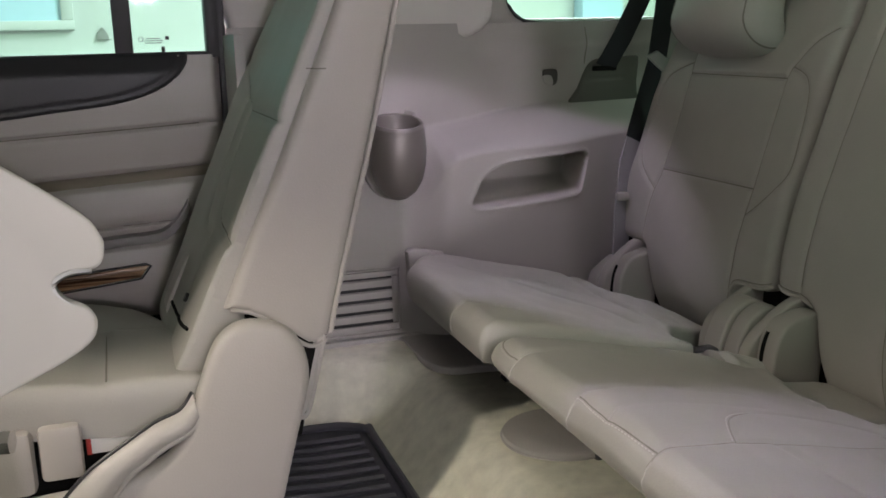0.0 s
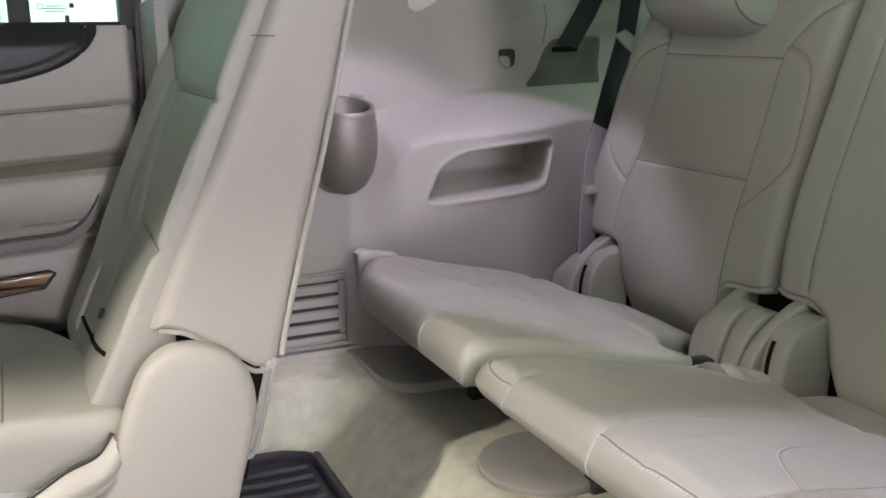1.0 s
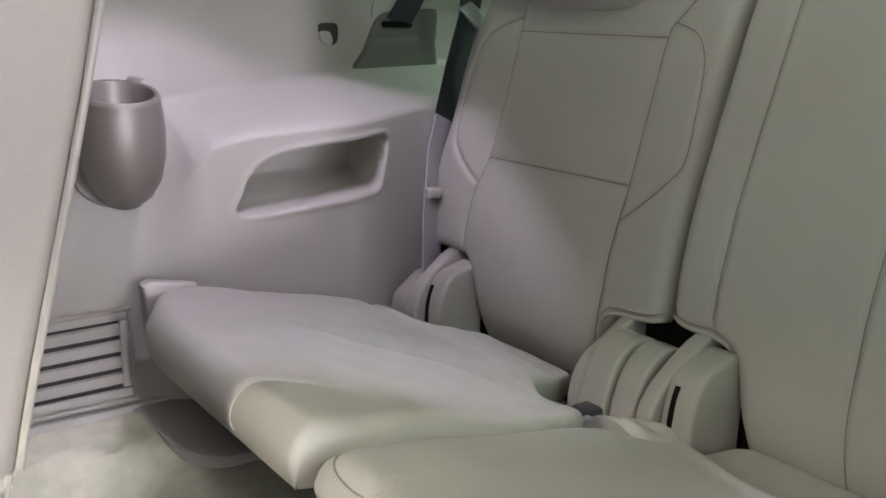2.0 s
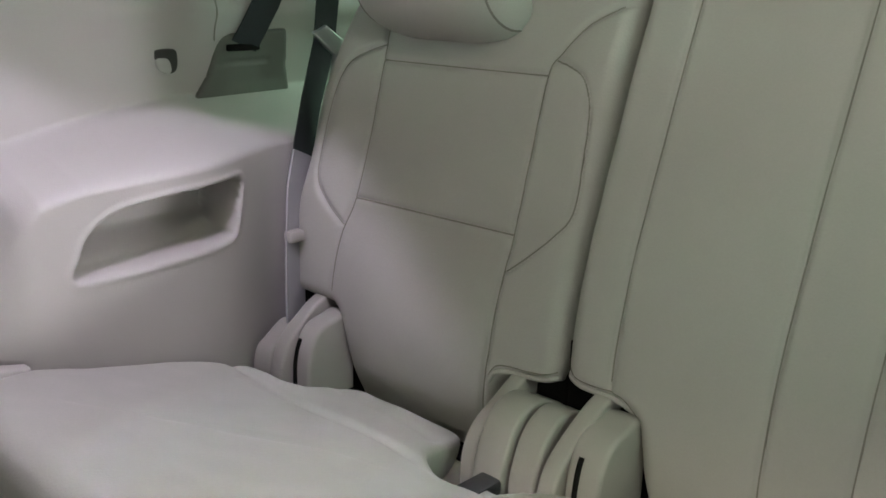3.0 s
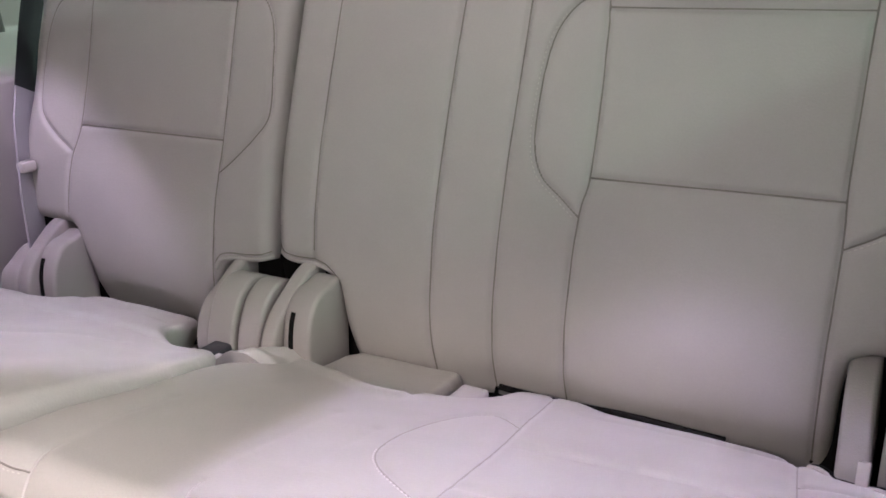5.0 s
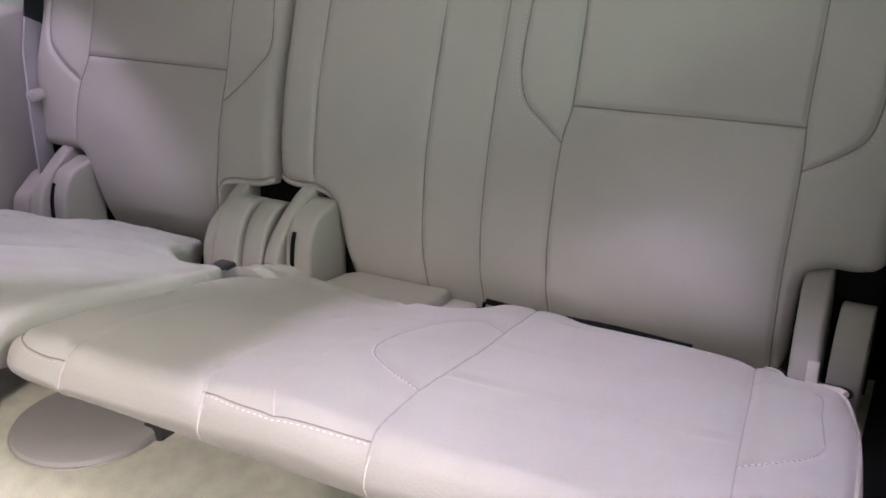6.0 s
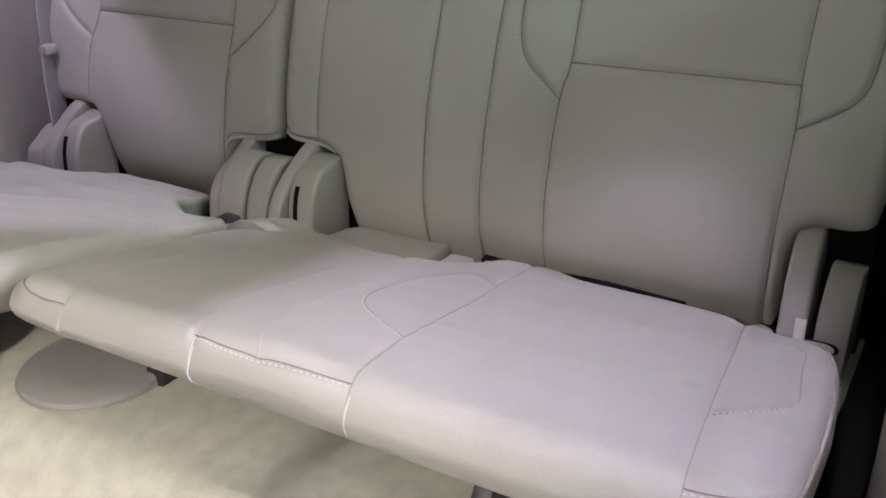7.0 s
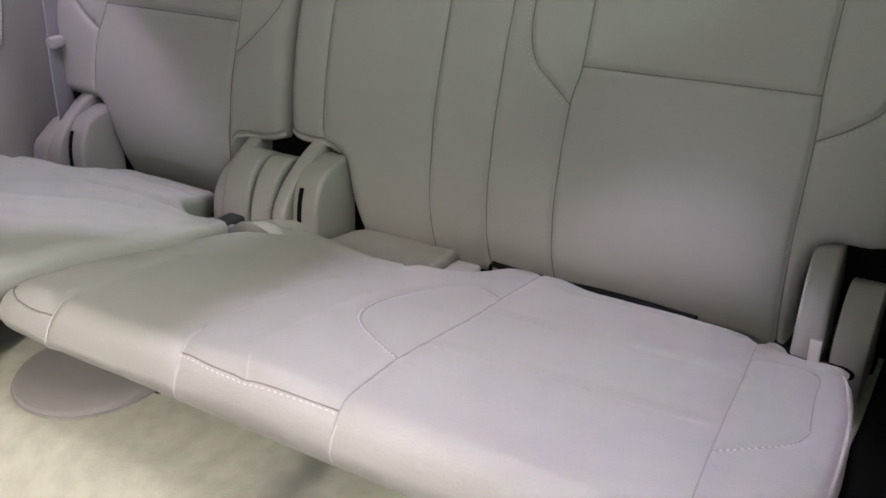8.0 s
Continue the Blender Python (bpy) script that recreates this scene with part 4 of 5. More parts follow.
def hem_seam(surface, x, y, parent, roll, depth):
    """The seam's way over the rolled edge and down the cushion's front."""
    pts = surface([(x + d, y) for d in (0.006, 0.004, 0.0025, 0.0015, 0.0008, 0.0004, 0.0001)], 0.0003).tolist()
    top = np.array(pts[-1])
    for t in (0.12, 0.25, 0.45, 0.62):
        pts.append((top + np.array([0.22, 0, 0.975]) * (-t * depth) + np.array([0.016 * t * t - 0.0004, 0, -0.003 * t * t])).tolist())
    tube("seam", pts, 0.0009, SEAM_HIGHLIGHT, parent, "pale seam, its highlight put into the colour", sides=5)


for y in (1.200, 1.036, 0.874, 0.616):
    hem_seam(wide_seat, 0.452, y, wide, 0.030, 0.012 if y > 1.1 else 0.024)
hem_seam(narrow_seat, 0.452, 1.432, narrow, 0.026, 0.034)
tube("side_piping", wide_seat(WC_SIDE, 0.0008).tolist(), 0.0022, VINYL, wide, "piped cushion edge")


def stitch(name, surface, line, shift, parent, mat=THREAD_PALE, lift=0.0006):
    return stitches(name, surface(dense(np.asarray(line, float) + np.array(shift), 2), lift), parent, gap=0.0060, length=0.0044, r=0.0007, mat=mat)


stitch("front_stitching", wide_seat, WC_FRONT, (-0.0036, 0), wide)
stitch("corner_stitching", wide_seat, WC_FRONT_R, (-0.0036, 0), wide)
stitch("end_stitching", wide_seat, WC_FRONT_L[2:], (-0.0030, 0), wide, THREAD)
stitch("wing_stitching", wide_seat, WC_OVAL[24:], (-0.004, 0.0), wide)
stitch("outer_wing_stitching", wide_seat, WC_OVAL_R[28:], (-0.005, 0.0), wide)
stitch("backrest_stitching", wide_back, W_OVAL[8:], (0.004, -0.002), wide, THREAD, 0.0002)
stitch("outer_backrest_stitching", wide_back, W_OVAL_R[8:], (-0.004, -0.002), wide, THREAD, 0.0002)
stitch("backrest_stitching", narrow_back, N_OVAL_R[8:], (-0.004, -0.001), narrow, THREAD, 0.0002)

# black boxes put in for the shade behind the hinges
box("hinge_shade", (0.992, 0.57, 0.04), (1.03, 1.372, 0.26), DARK, wide, "dark box filling the shaded hinge gap", bevel=0.004)
box("hinge_shade", (0.992, 1.374, 0.04), (1.03, 1.87, 0.26), DARK, narrow, "dark box filling the shaded hinge gap", bevel=0.004)

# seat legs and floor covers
# black filler added for the shaded gap beside the cushion
slab("side_gap_shade", [(0.475, 0.02), (0.480, 0.165), (0.60, 0.150), (0.86, 0.095), (1.02, 0.10), (1.02, 0.02)], "y", 0.522, 0.562, DARK, wide, "dark filler for the shade beside the cushion", bevel=0.003)
slab("seat_leg", [(0.52, 0.06), (0.60, 0.16), (0.64, 0.16), (0.60, 0.05)], "y", 0.798, 0.818, BLACK, wide, "black steel seat leg", bevel=0.003)
slab("seat_leg", [(0.60, 0.02), (0.64, 0.14), (0.70, 0.14), (0.70, 0.02)], "y", 1.26, 1.29, BLACK, wide, "black steel seat leg", bevel=0.003)
slab("seat_leg", [(0.60, 0.02), (0.64, 0.14), (0.70, 0.14), (0.70, 0.02)], "y", 1.60, 1.63, BLACK, narrow, "black steel seat leg", bevel=0.003)
# black pans give the space under the cushions its shade by colour
slab("under_seat_shade", [(0.500, 0.170), (0.86, 0.062), (0.86, 0.040), (0.520, 0.140)], "y", 0.58, 1.26, DARK, wide, "dark pan standing in for the shade under the cushion", bevel=0.003)
slab("under_seat_shade", [(0.500, 0.170), (0.86, 0.062), (0.86, 0.040), (0.520, 0.140)], "y", 1.32, 1.74, DARK, narrow, "dark pan standing in for the shade under the cushion", bevel=0.003)


def floor_cover(x, y, r, z, label):
    bm = bmesh.new()
    rings = []
    for rr, zz in ((1.0, -0.01), (1.0, 0.004), (0.985, 0.008), (0.93, 0.011), (0.5, 0.012)):
        rings.append([bm.verts.new((x + r * rr * math.cos(a), y + r * rr * math.sin(a), z + zz)) for a in np.linspace(0, 2 * math.pi, 48, endpoint=False)])
    for p, q in zip(rings, rings[1:]):
        for k in range(48):
            bm.faces.new((p[k], p[(k + 1) % 48], q[(k + 1) % 48], q[k]))
    bm.faces.new(rings[-1])
    bm.faces.new(rings[0][::-1])
    g = group_at("floor_cover", x, y, z, label, "floor cover", "floor covers")
    part("lid", bm, PLASTIC, g)
    tube("lip", [(x + (r + 0.001) * math.cos(a), y + (r + 0.001) * math.sin(a), z + 0.0015) for a in np.linspace(0, 2 * math.pi, 48, endpoint=False)], 0.0016, PLASTIC, g, closed=True)
    return g


floor_cover(0.592, 1.358, 0.089, 0.03, "round taupe plastic cover lying on the carpet")
hatch = group_at("floor_hatch", 0.61, 1.75, 0.05, "dark taupe rounded plastic floor hatch beside the side trim", "floor cover")
_ho = smooth_line([(0.72, 1.645), (0.56, 1.645), (0.515, 1.655), (0.492, 1.69), (0.487, 1.74), (0.487, 1.83), (0.50, 1.85), (0.72, 1.852)], 5, True)
slab("lid", _ho.tolist(), "z", 0.036, 0.053, PLASTIC, hatch, bevel=0.004)
tube("lip", [(a, b, 0.050) for a, b in _ho], 0.003, PLASTIC, hatch, closed=True)

# belt buckle between the cushions
buckle = group_at("belt_buckle", 0.905, 1.05, 0.08, "grey seat belt buckle standing between cushions", "belt buckle")
slab("buckle_body", [(0.884, 0.07), (0.884, 0.106), (0.892, 0.116), (0.935, 0.114), (0.935, 0.07)], "y", 1.026, 1.064, PLASTIC, buckle, bevel=0.005)
slab("buckle_slot", [(0.8825, 0.104), (0.8895, 0.1145), (0.8925, 0.1135), (0.886, 0.102)], "y", 1.033, 1.058, DARK, buckle, "black slot", bevel=0)
buckle_b = group_at("belt_buckle", 0.84, 1.40, 0.11, "black seat belt buckle lying in the hinge gap", "belt buckle")
box("buckle_body", (0.835, 1.375, 0.105), (0.885, 1.405, 0.125), BLACK, buckle_b, bevel=0.005)
box("buckle_tongue", (0.838, 1.356, 0.108), (0.86, 1.380, 0.122), PLASTIC, buckle_b, bevel=0.004)
sheet("cushion_flap", np.linspace(0.835, 0.895, 24), np.linspace(1.245, 1.365, 40),
      lambda x, y: (x, y, 0.140 - 0.26 * (x - 0.84) - 0.011 * abs(y - 1.305) / 0.06 * abs(y - 1.305) / 0.06 + 0.004 * math.sin(60 * y + 20 * x) + 0.006 * noise.noise((x * 50, y * 40, 0))), LEATHER, wide, "creased leather flap", thick=(0, 0, -0.03))
tube("cut_out_edge", wide_seat(smooth_line([(0.926, 0.668), (0.905, 0.651), (0.890, 0.630), (0.880, 0.610), (0.868, 0.594), (0.852, 0.582)], 5), 0.004).tolist(), 0.0036, VINYL, wide, "piped edge of the cushion cut-out")
tube("cut_out_line", (wide_seat(smooth_line([(0.926, 0.668), (0.905, 0.651), (0.890, 0.630), (0.880, 0.610), (0.868, 0.594), (0.852, 0.582)], 5), 0.0) + np.array([0.006, -0.003, 0.002])).tolist(), 0.0045, DARK, wide, "dark line along the cut-out")
box("pull_tab", (0.886, 0.612, 0.120), (0.890, 0.624, 0.158), PLASTIC_LIGHT, wide, "pale plastic tab", bevel=0.0018)


# belts and fittings on the left side
def strap(name, pts, width, mat, parent=None, label="", thick=0.0016):
    """A flat strap along points, its width across the given direction."""
    bm = bmesh.new()
    rows = []
    p = [Vector(q[:3]) for q in pts]
    for i, q in enumerate(pts):
        d = (p[min(i + 1, len(p) - 1)] - p[max(i - 1, 0)]).normalized()
        w = Vector(q[3:6]).normalized()
        w = (w - d * w.dot(d)).normalized()
        n = d.cross(w).normalized()
        rows.append([bm.verts.new(p[i] + a * w * width / 2 + b * n * thick / 2) for a, b in ((-1, -1), (1, -1), (1, 1), (-1, 1))])
    for a, b in zip(rows, rows[1:]):
        for k in range(4):
            bm.faces.new((a[k], a[(k + 1) % 4], b[(k + 1) % 4], b[k]))
    bm.faces.new(rows[0][::-1]), bm.faces.new(rows[-1])
    return part(name, bm, mat, parent, label)


belt = group_at("seat_belt", 1.0, 1.9, 0.2, "black webbing seat belt hanging beside the single seat", "seat belt")
strap("webbing", [(1.10, 1.90, 0.80, 1, 0.25, 0), (1.078, 1.885, 0.66, 1, 0.25, 0), (1.058, 1.878, 0.56, 1, 0.3, 0), (1.03, 1.876, 0.48, 1, 0.35, 0), (0.985, 1.860, 0.36, 1, 0.4, 0), (0.962, 1.838, 0.26, 1, 0.4, 0), (0.957, 1.834, 0.15, 1, 0.4, 0)], 0.054, WEBBING, belt)
# paler copy of the belt; the light on it is put into the colour
strap("lit_lower_webbing", [(1.001, 1.864, 0.41, 1, 0.4, 0), (0.983, 1.857, 0.36, 1, 0.4, 0), (0.959, 1.835, 0.26, 1, 0.4, 0), (0.954, 1.831, 0.13, 1, 0.4, 0)], 0.050, material("lit_webbing", (0.32, 0.31, 0.325), 0.7, grain=900, bump=0.5, vary=0.15), belt, "grey lower belt webbing, its lit tone put into the colour", thick=0.003)
box("belt_stop", (0.945, 1.824, 0.29), (0.972, 1.842, 0.308), PLASTIC, belt, "taupe plastic belt stop", bevel=0.005)
slab("belt_guide", [(1.028, 0.578), (1.052, 0.588), (1.084, 0.566), (1.088, 0.552), (1.078, 0.535), (1.070, 0.515), (1.062, 0.518), (1.066, 0.545), (1.045, 0.562)], "y", 1.862, 1.872, STEEL, belt, "metal belt guide clip", bevel=0.003)
upper_belt = group_at("seat_belt", 1.03, 2.0, 0.55, "black webbing seat belt entering the side trim", "seat belt")
strap("webbing", [(1.20, 1.985, 0.90, 1, 0, -0.5), (1.10, 1.988, 0.73, 1, 0, -0.5), (1.045, 1.994, 0.62, 1, 0, -0.5), (1.022, 2.004, 0.575, 1, 0, -0.4), (1.012, 2.0135, 0.553, 1, 0, -0.4)], 0.046, WEBBING, upper_belt)
# the shade over the bezel is put into its dark olive colour
pad("belt_bezel", quarter_trim, smooth_line([(0.925, 0.468), (0.95, 0.51), (0.982, 0.566), (1.04, 0.573), (1.092, 0.577), (1.10, 0.565), (1.096, 0.52), (1.092, 0.468), (1.01, 0.462)], 4, True), [[(0.965, 0.527), (1.06, 0.531)]], lambda x, z: np.c_[x, np.full(len(x), 2.019) - 0.10 * np.maximum(0, 0.50 - z), z], inward, 0.004, 0.004, 0.02, material("shaded_olive_plastic", (0.085, 0.083, 0.07), 0.6, grain=700, bump=0.2, vary=0.05), groove=0.003, width=0.002, crown=0, wrinkle=0)
box("bezel_slot", (0.983, 2.010, 0.546), (1.040, 2.018, 0.556), DARK, quarter_trim, bevel=0.002)
# a near-black plate colours in the shade of the hook recess
hook = slab("coat_hook", smooth_line([(0.868, 0.548), (0.872, 0.526), (0.888, 0.518), (0.901, 0.524), (0.903, 0.545), (0.897, 0.553), (0.875, 0.553)], 3, True).tolist(), "y", 2.021, 2.03, material("shaded_recess_plastic", (0.035, 0.032, 0.028), 0.6, grain=700, bump=0.2, vary=0.05), quarter_trim, "small hook recess, its shade put into the dark colour", bevel=0.002)
slab("hook_tongue", smooth_line([(0.868, 0.539), (0.871, 0.525), (0.886, 0.517), (0.892, 0.524), (0.888, 0.538), (0.878, 0.541)], 3, True).tolist(), "y", 2.0195, 2.026, PLASTIC, quarter_trim, bevel=0.002)

# cup holder
cup = group_at("cup_holder", 0.482, 1.83, 0.34, "champagne plastic cup holder pod on the side trim", "cup holder")


def pod():
    bm = bmesh.new()
    prof = [(0.002, 0.330), (0.016, 0.334), (0.032, 0.346), (0.045, 0.368), (0.052, 0.400), (0.0535, 0.430), (0.0515, 0.460), (0.050, 0.466), (0.0505, 0.470), (0.0495, 0.475), (0.047, 0.477), (0.043, 0.476), (0.0415, 0.470), (0.039, 0.42), (0.036, 0.39), (0.001, 0.388)]
    m = 56
    lean = lambda z: 0.24 * min(1.0, max(0.0, (z - 0.35) / 0.10))
    rings = [[bm.verts.new((0.4825 + r * math.cos(a), 1.822 + r * math.sin(a) * 1.0, z + lean(z) * r * math.sin(a))) for a in np.linspace(0, 2 * math.pi, m, endpoint=False)] for r, z in prof]
    for p, q in zip(rings, rings[1:]):
        for k in range(m):
            bm.faces.new((p[k], p[(k + 1) % m], q[(k + 1) % m], q[k]))
    bm.faces.new(rings[0][::-1]), bm.faces.new(rings[-1])
    return part("cup_pod", bm, CUP, cup)


pod()
slab("pod_back", smooth_line([(0.428, 0.462), (0.421, 0.42), (0.44, 0.35), (0.482, 0.325), (0.525, 0.35), (0.543, 0.42), (0.538, 0.466), (0.536, 0.486), (0.526, 0.485), (0.519, 0.468), (0.482, 0.464)], 4, True).tolist(), "y", 1.866, 1.95, PLASTIC, cup, "plastic mounting boss", bevel=0.006)

# air vent
vent = group_at("air_vent", 0.40, 1.86, 0.08, "taupe plastic air vent with five dark slots low on the trim", "air vent")
_vx0, _vx1, _vz0, _vz1 = 0.338, 0.470, 0.084, 0.178
box("backing", (_vx0, 1.855, _vz0), (_vx1, 1.860, _vz1), BLACK, vent, bevel=0)
_fr = smooth_line([(_vx0 - 0.016, _vz0 - 0.004), (_vx0 - 0.004, _vz0 - 0.016), (_vx1 + 0.004, _vz0 - 0.016), (_vx1 + 0.014, _vz0 - 0.006), (_vx1 + 0.014, _vz1 + 0.006), (_vx1 + 0.004, _vz1 + 0.014), (_vx0 - 0.004, _vz1 + 0.014), (_vx0 - 0.016, _vz1 + 0.004)], 3, True)
tube("frame", [(a, 1.853, b) for a, b in _fr], 0.0022, PLASTIC, vent, closed=True)
for a, b in (((_vx0 - 0.016, 1.8515, _vz0 - 0.014), (_vx1 + 0.012, 1.861, _vz0)), ((_vx0 - 0.016, 1.8515, _vz1), (_vx1 + 0.012, 1.861, _vz1 + 0.012)), ((_vx1, 1.8515, _vz0), (_vx1 + 0.012, 1.861, _vz1)), ((_vx0 - 0.014, 1.8515, _vz0), (_vx0, 1.861, _vz1))):
    box("frame_bar", a, b, PLASTIC, vent, bevel=0.003)
for k in range(4):
    z = _vz0 + 0.012 + k * 0.0225
    slab("slat", [(1.850, z - 0.0045), (1.8585, z + 0.003), (1.8585, z + 0.012), (1.850, z + 0.0085)], "x", _vx0, _vx1, PLASTIC, vent, bevel=0.0015)
tagged(box("kick_strip", (0.23, 1.850, 0.03), (0.55, 1.868, 0.058), PLASTIC, bevel=0.006), "taupe plastic kick strip above the carpet", "trim", kind="structure")

# rubber mat
mat = group_at("rubber_mat", 0.2, 1.3, -0.06, "black ribbed rubber floor mat with raised rim", "floor mat")
_rim = smooth_line([(0.352, 0.75), (0.366, 0.80), (0.367, 1.60), (0.366, 1.655), (0.340, 1.688), (0.25, 1.705), (-0.2, 1.71), (-0.22, 1.65), (-0.22, 0.80), (-0.2, 0.75)], 4, True)
slab("mat_base", _rim.tolist(), "z", -0.068, -0.052, RUBBER, mat, bevel=0.002)
tube("raised_rim", [(a, b, -0.048) for a, b in _rim], 0.008, RUBBER, mat, closed=True)
for k in range(26):
    y = 0.82 + k * 0.033
    tube("rib", [(-0.20, y, -0.050), (0.08, y, -0.050), (0.17, y + 0.018, -0.050), (0.26, y + 0.003, -0.050), (0.345, y + 0.001, -0.050)], 0.006, RUBBER, mat, sides=6)

# ---- second-row seats ----
seat2 = group_at("captain_seat", 0.1, 1.63, -0.06, "taupe leather second-row captain seat, upright", "car seat")
S2 = lambda z: 0.088 + 0.446 * (z - 0.277)
s2_place = lambda y, z: np.c_[S2(z), y, z]
s2_normal = lambda y, z: np.tile(np.array([-0.913, 0.0, 0.407]), (len(y), 1))
S2_OUT = smooth_line([(1.408, 0.30), (1.402, 0.50), (1.402, 0.80), (1.42, 0.88), (1.62, 0.90), (1.80, 0.88), (1.82, 0.70), (1.825, 0.50), (1.80, 0.30), (1.79, 0.17), (1.62, 0.155), (1.44, 0.17)], 5, True)
S2_INS = smooth_line([(1.82, 0.74), (1.81, 0.62), (1.79, 0.587), (1.71, 0.538), (1.664, 0.522), (1.645, 0.45), (1.615, 0.40), (1.580, 0.366), (1.50, 0.362), (1.41, 0.362)], 5)
S2_INS_B = smooth_line([(1.716, 0.540), (1.722, 0.477), (1.705, 0.40), (1.676, 0.348), (1.60, 0.338), (1.59, 0.25), (1.60, 0.18)], 5)
s2_extra = lambda y, z: 0.010 * np.exp(-((y - 1.79) / 0.05) ** 2) * step01(-z, -0.72, -0.55) - 0.010 * np.exp(-(((y - 1.53) / 0.09) ** 2 + ((z - 0.44) / 0.10) ** 2)) - 0.006 * np.exp(-(((y - 1.54) / 0.12) ** 2 + ((z - 0.66) / 0.12) ** 2))


def s2_region(y, z):
    low = np.interp(z, [0.2, 0.362, 0.3621, 0.45, 0.522, 0.538, 0.587, 0.62], [1.40, 1.40, 1.58, 1.645, 1.664, 1.71, 1.79, 1.81])
    return np.where(y > low, "outer_bolster", np.where(z > 0.523, "shoulder_insert", np.where(z > 0.362, "lumbar_insert", "lower_panel"))).astype(object)


s2_back = pad("backrest", seat2, S2_OUT, [S2_INS, S2_INS_B, [(1.40, 0.524), (1.664, 0.522)]], s2_place, s2_normal, 0.005, 0.030, 0.03, LEATHER, s2_region, s2_extra, groove=0.0045, width=0.005, crown=0.004, spread=0.03, roll_at=lambda y, z: 0.008 + 0.022 * step01(y, 1.50, 1.70))
for line in (S2_INS[10:], dense([(1.42, 0.524), (1.664, 0.522)], 8)):
    tube("seam", s2_back(line, 0.0003).tolist(), 0.0010, SEAM, seat2, "sewn seam", sides=5)
prof_side = smooth_line([(0.113, 0.276), (0.142, 0.345), (0.190, 0.452), (0.237, 0.560), (0.290, 0.69), (0.345, 0.84)], 3).tolist() + [[0.385, 0.87], [0.408, 0.87]] + smooth_line([(0.402, 0.81), (0.366, 0.676), (0.327, 0.512), (0.270, 0.298), (0.252, 0.224)], 3).tolist() + [[0.246, 0.216], [0.222, 0.212], [0.165, 0.255], [0.14, 0.27]]
slab("backrest_shell", prof_side, "y", 1.386, 1.835, VINYL, seat2, "smooth vinyl backrest shell", bevel=0.016, segments=5)
tube("shell_piping", [(x, 1.388, z) for x, z in smooth_line([(0.404, 0.83), (0.3665, 0.676), (0.3275, 0.512), (0.2705, 0.298), (0.254, 0.228)], 5)], 0.0035, VINYL, seat2, "pale piping")
tube("hem_piping", [(x, 1.3875, z) for x, z in smooth_line([(0.120, 0.276), (0.15, 0.268), (0.185, 0.242), (0.222, 0.213), (0.248, 0.219)], 5)], 0.003, VINYL, seat2, "sewn hem")
tube("top_seam", [(0.240, 1.3865, 0.590), (0.266, 1.3858, 0.589)], 0.0009, SEAM, seat2)
strap("back_flap", [(0.240, 1.392, 0.224, 0.3, 1, 0), (0.226, 1.392, 0.17, 0.3, 1, 0), (0.215, 1.392, 0.125, 0.3, 1, 0), (0.206, 1.392, 0.112, 0.3, 1, 0)], 0.009, VINYL, seat2, "hanging leather flap edge", thick=0.006)
tube("flap_hem", smooth_line([(0.246, 1.388, 0.226), (0.231, 1.386, 0.17), (0.219, 1.386, 0.125), (0.211, 1.387, 0.110), (0.204, 1.388, 0.110)], 4), 0.0032, VINYL, seat2, "thick piped hem")
# black slab colours in the shade between shell and shield
slab("shield_shade", [(0.140, 0.262), (0.165, 0.258), (0.228, 0.218), (0.234, 0.20), (0.205, 0.08), (0.12, 0.08)], "y", 1.390, 1.45, DARK, seat2, "dark filler for the shade above the shield", bevel=0.002)
shield = smooth_line([(0.168, 0.0), (0.195, 0.10), (0.213, 0.165), (0.214, 0.205), (0.203, 0.236), (0.180, 0.257), (0.150, 0.266), (0.122, 0.264), (0.098, 0.247), (0.082, 0.218), (0.062, 0.165), (0.045, 0.122), (0.02, 0.094), (-0.03, 0.075), (-0.085, 0.064)], 4).tolist() + [[-0.30, 0.055], [-0.32, 0.03], [-0.32, -0.05], [0.15, -0.055]]
slab("recliner_shield", shield, "y", 1.345, 1.384, VINYL, seat2, "smooth moulded recliner shield", bevel=0.014, segments=4)
# cushion
C2_OUT = smooth_line([(0.085, 1.42), (0.09, 1.55), (0.075, 1.64), (0.03, 1.74), (-0.02, 1.80), (-0.12, 1.835), (-0.45, 1.84), (-0.48, 1.80), (-0.48, 1.44), (-0.45, 1.40), (0.05, 1.39)], 4, True)
c2_place = lambda x, y: np.c_[x, y, 0.184 - 0.10 * (np.asarray(x) - 0.0)]
c2_normal = lambda x, y: np.tile(np.array([0.1, 0.0, 0.995]), (len(x), 1))
c2_top = pad("seat_cushion", seat2, C2_OUT, [[(-0.048, 1.655), (-0.046, 1.395)], smooth_line([(-0.5, 1.66), (-0.048, 1.655), (0.02, 1.67), (0.08, 1.62)], 4)], c2_place, c2_normal, 0.006, 0.018, 0.05, LEATHER, None, lambda x, y: 0.006 * step01(x, -0.052, -0.045) * step01(-y, -1.655, -1.64), groove=0.004, width=0.004, crown=0.004)
for line in (dense([(-0.048, 1.655), (-0.046, 1.41)], 8), smooth_line([(-0.44, 1.66), (-0.048, 1.655), (0.02, 1.67), (0.06, 1.64)], 6)):
    tube("seam", c2_top(line, 0.0003).tolist(), 0.0014, SEAM, seat2, "sewn seam", sides=5)
box("seat_base", (-0.45, 1.40, -0.06), (0.06, 1.80, 0.12), DARK, seat2, "dark seat base", bevel=0.01)
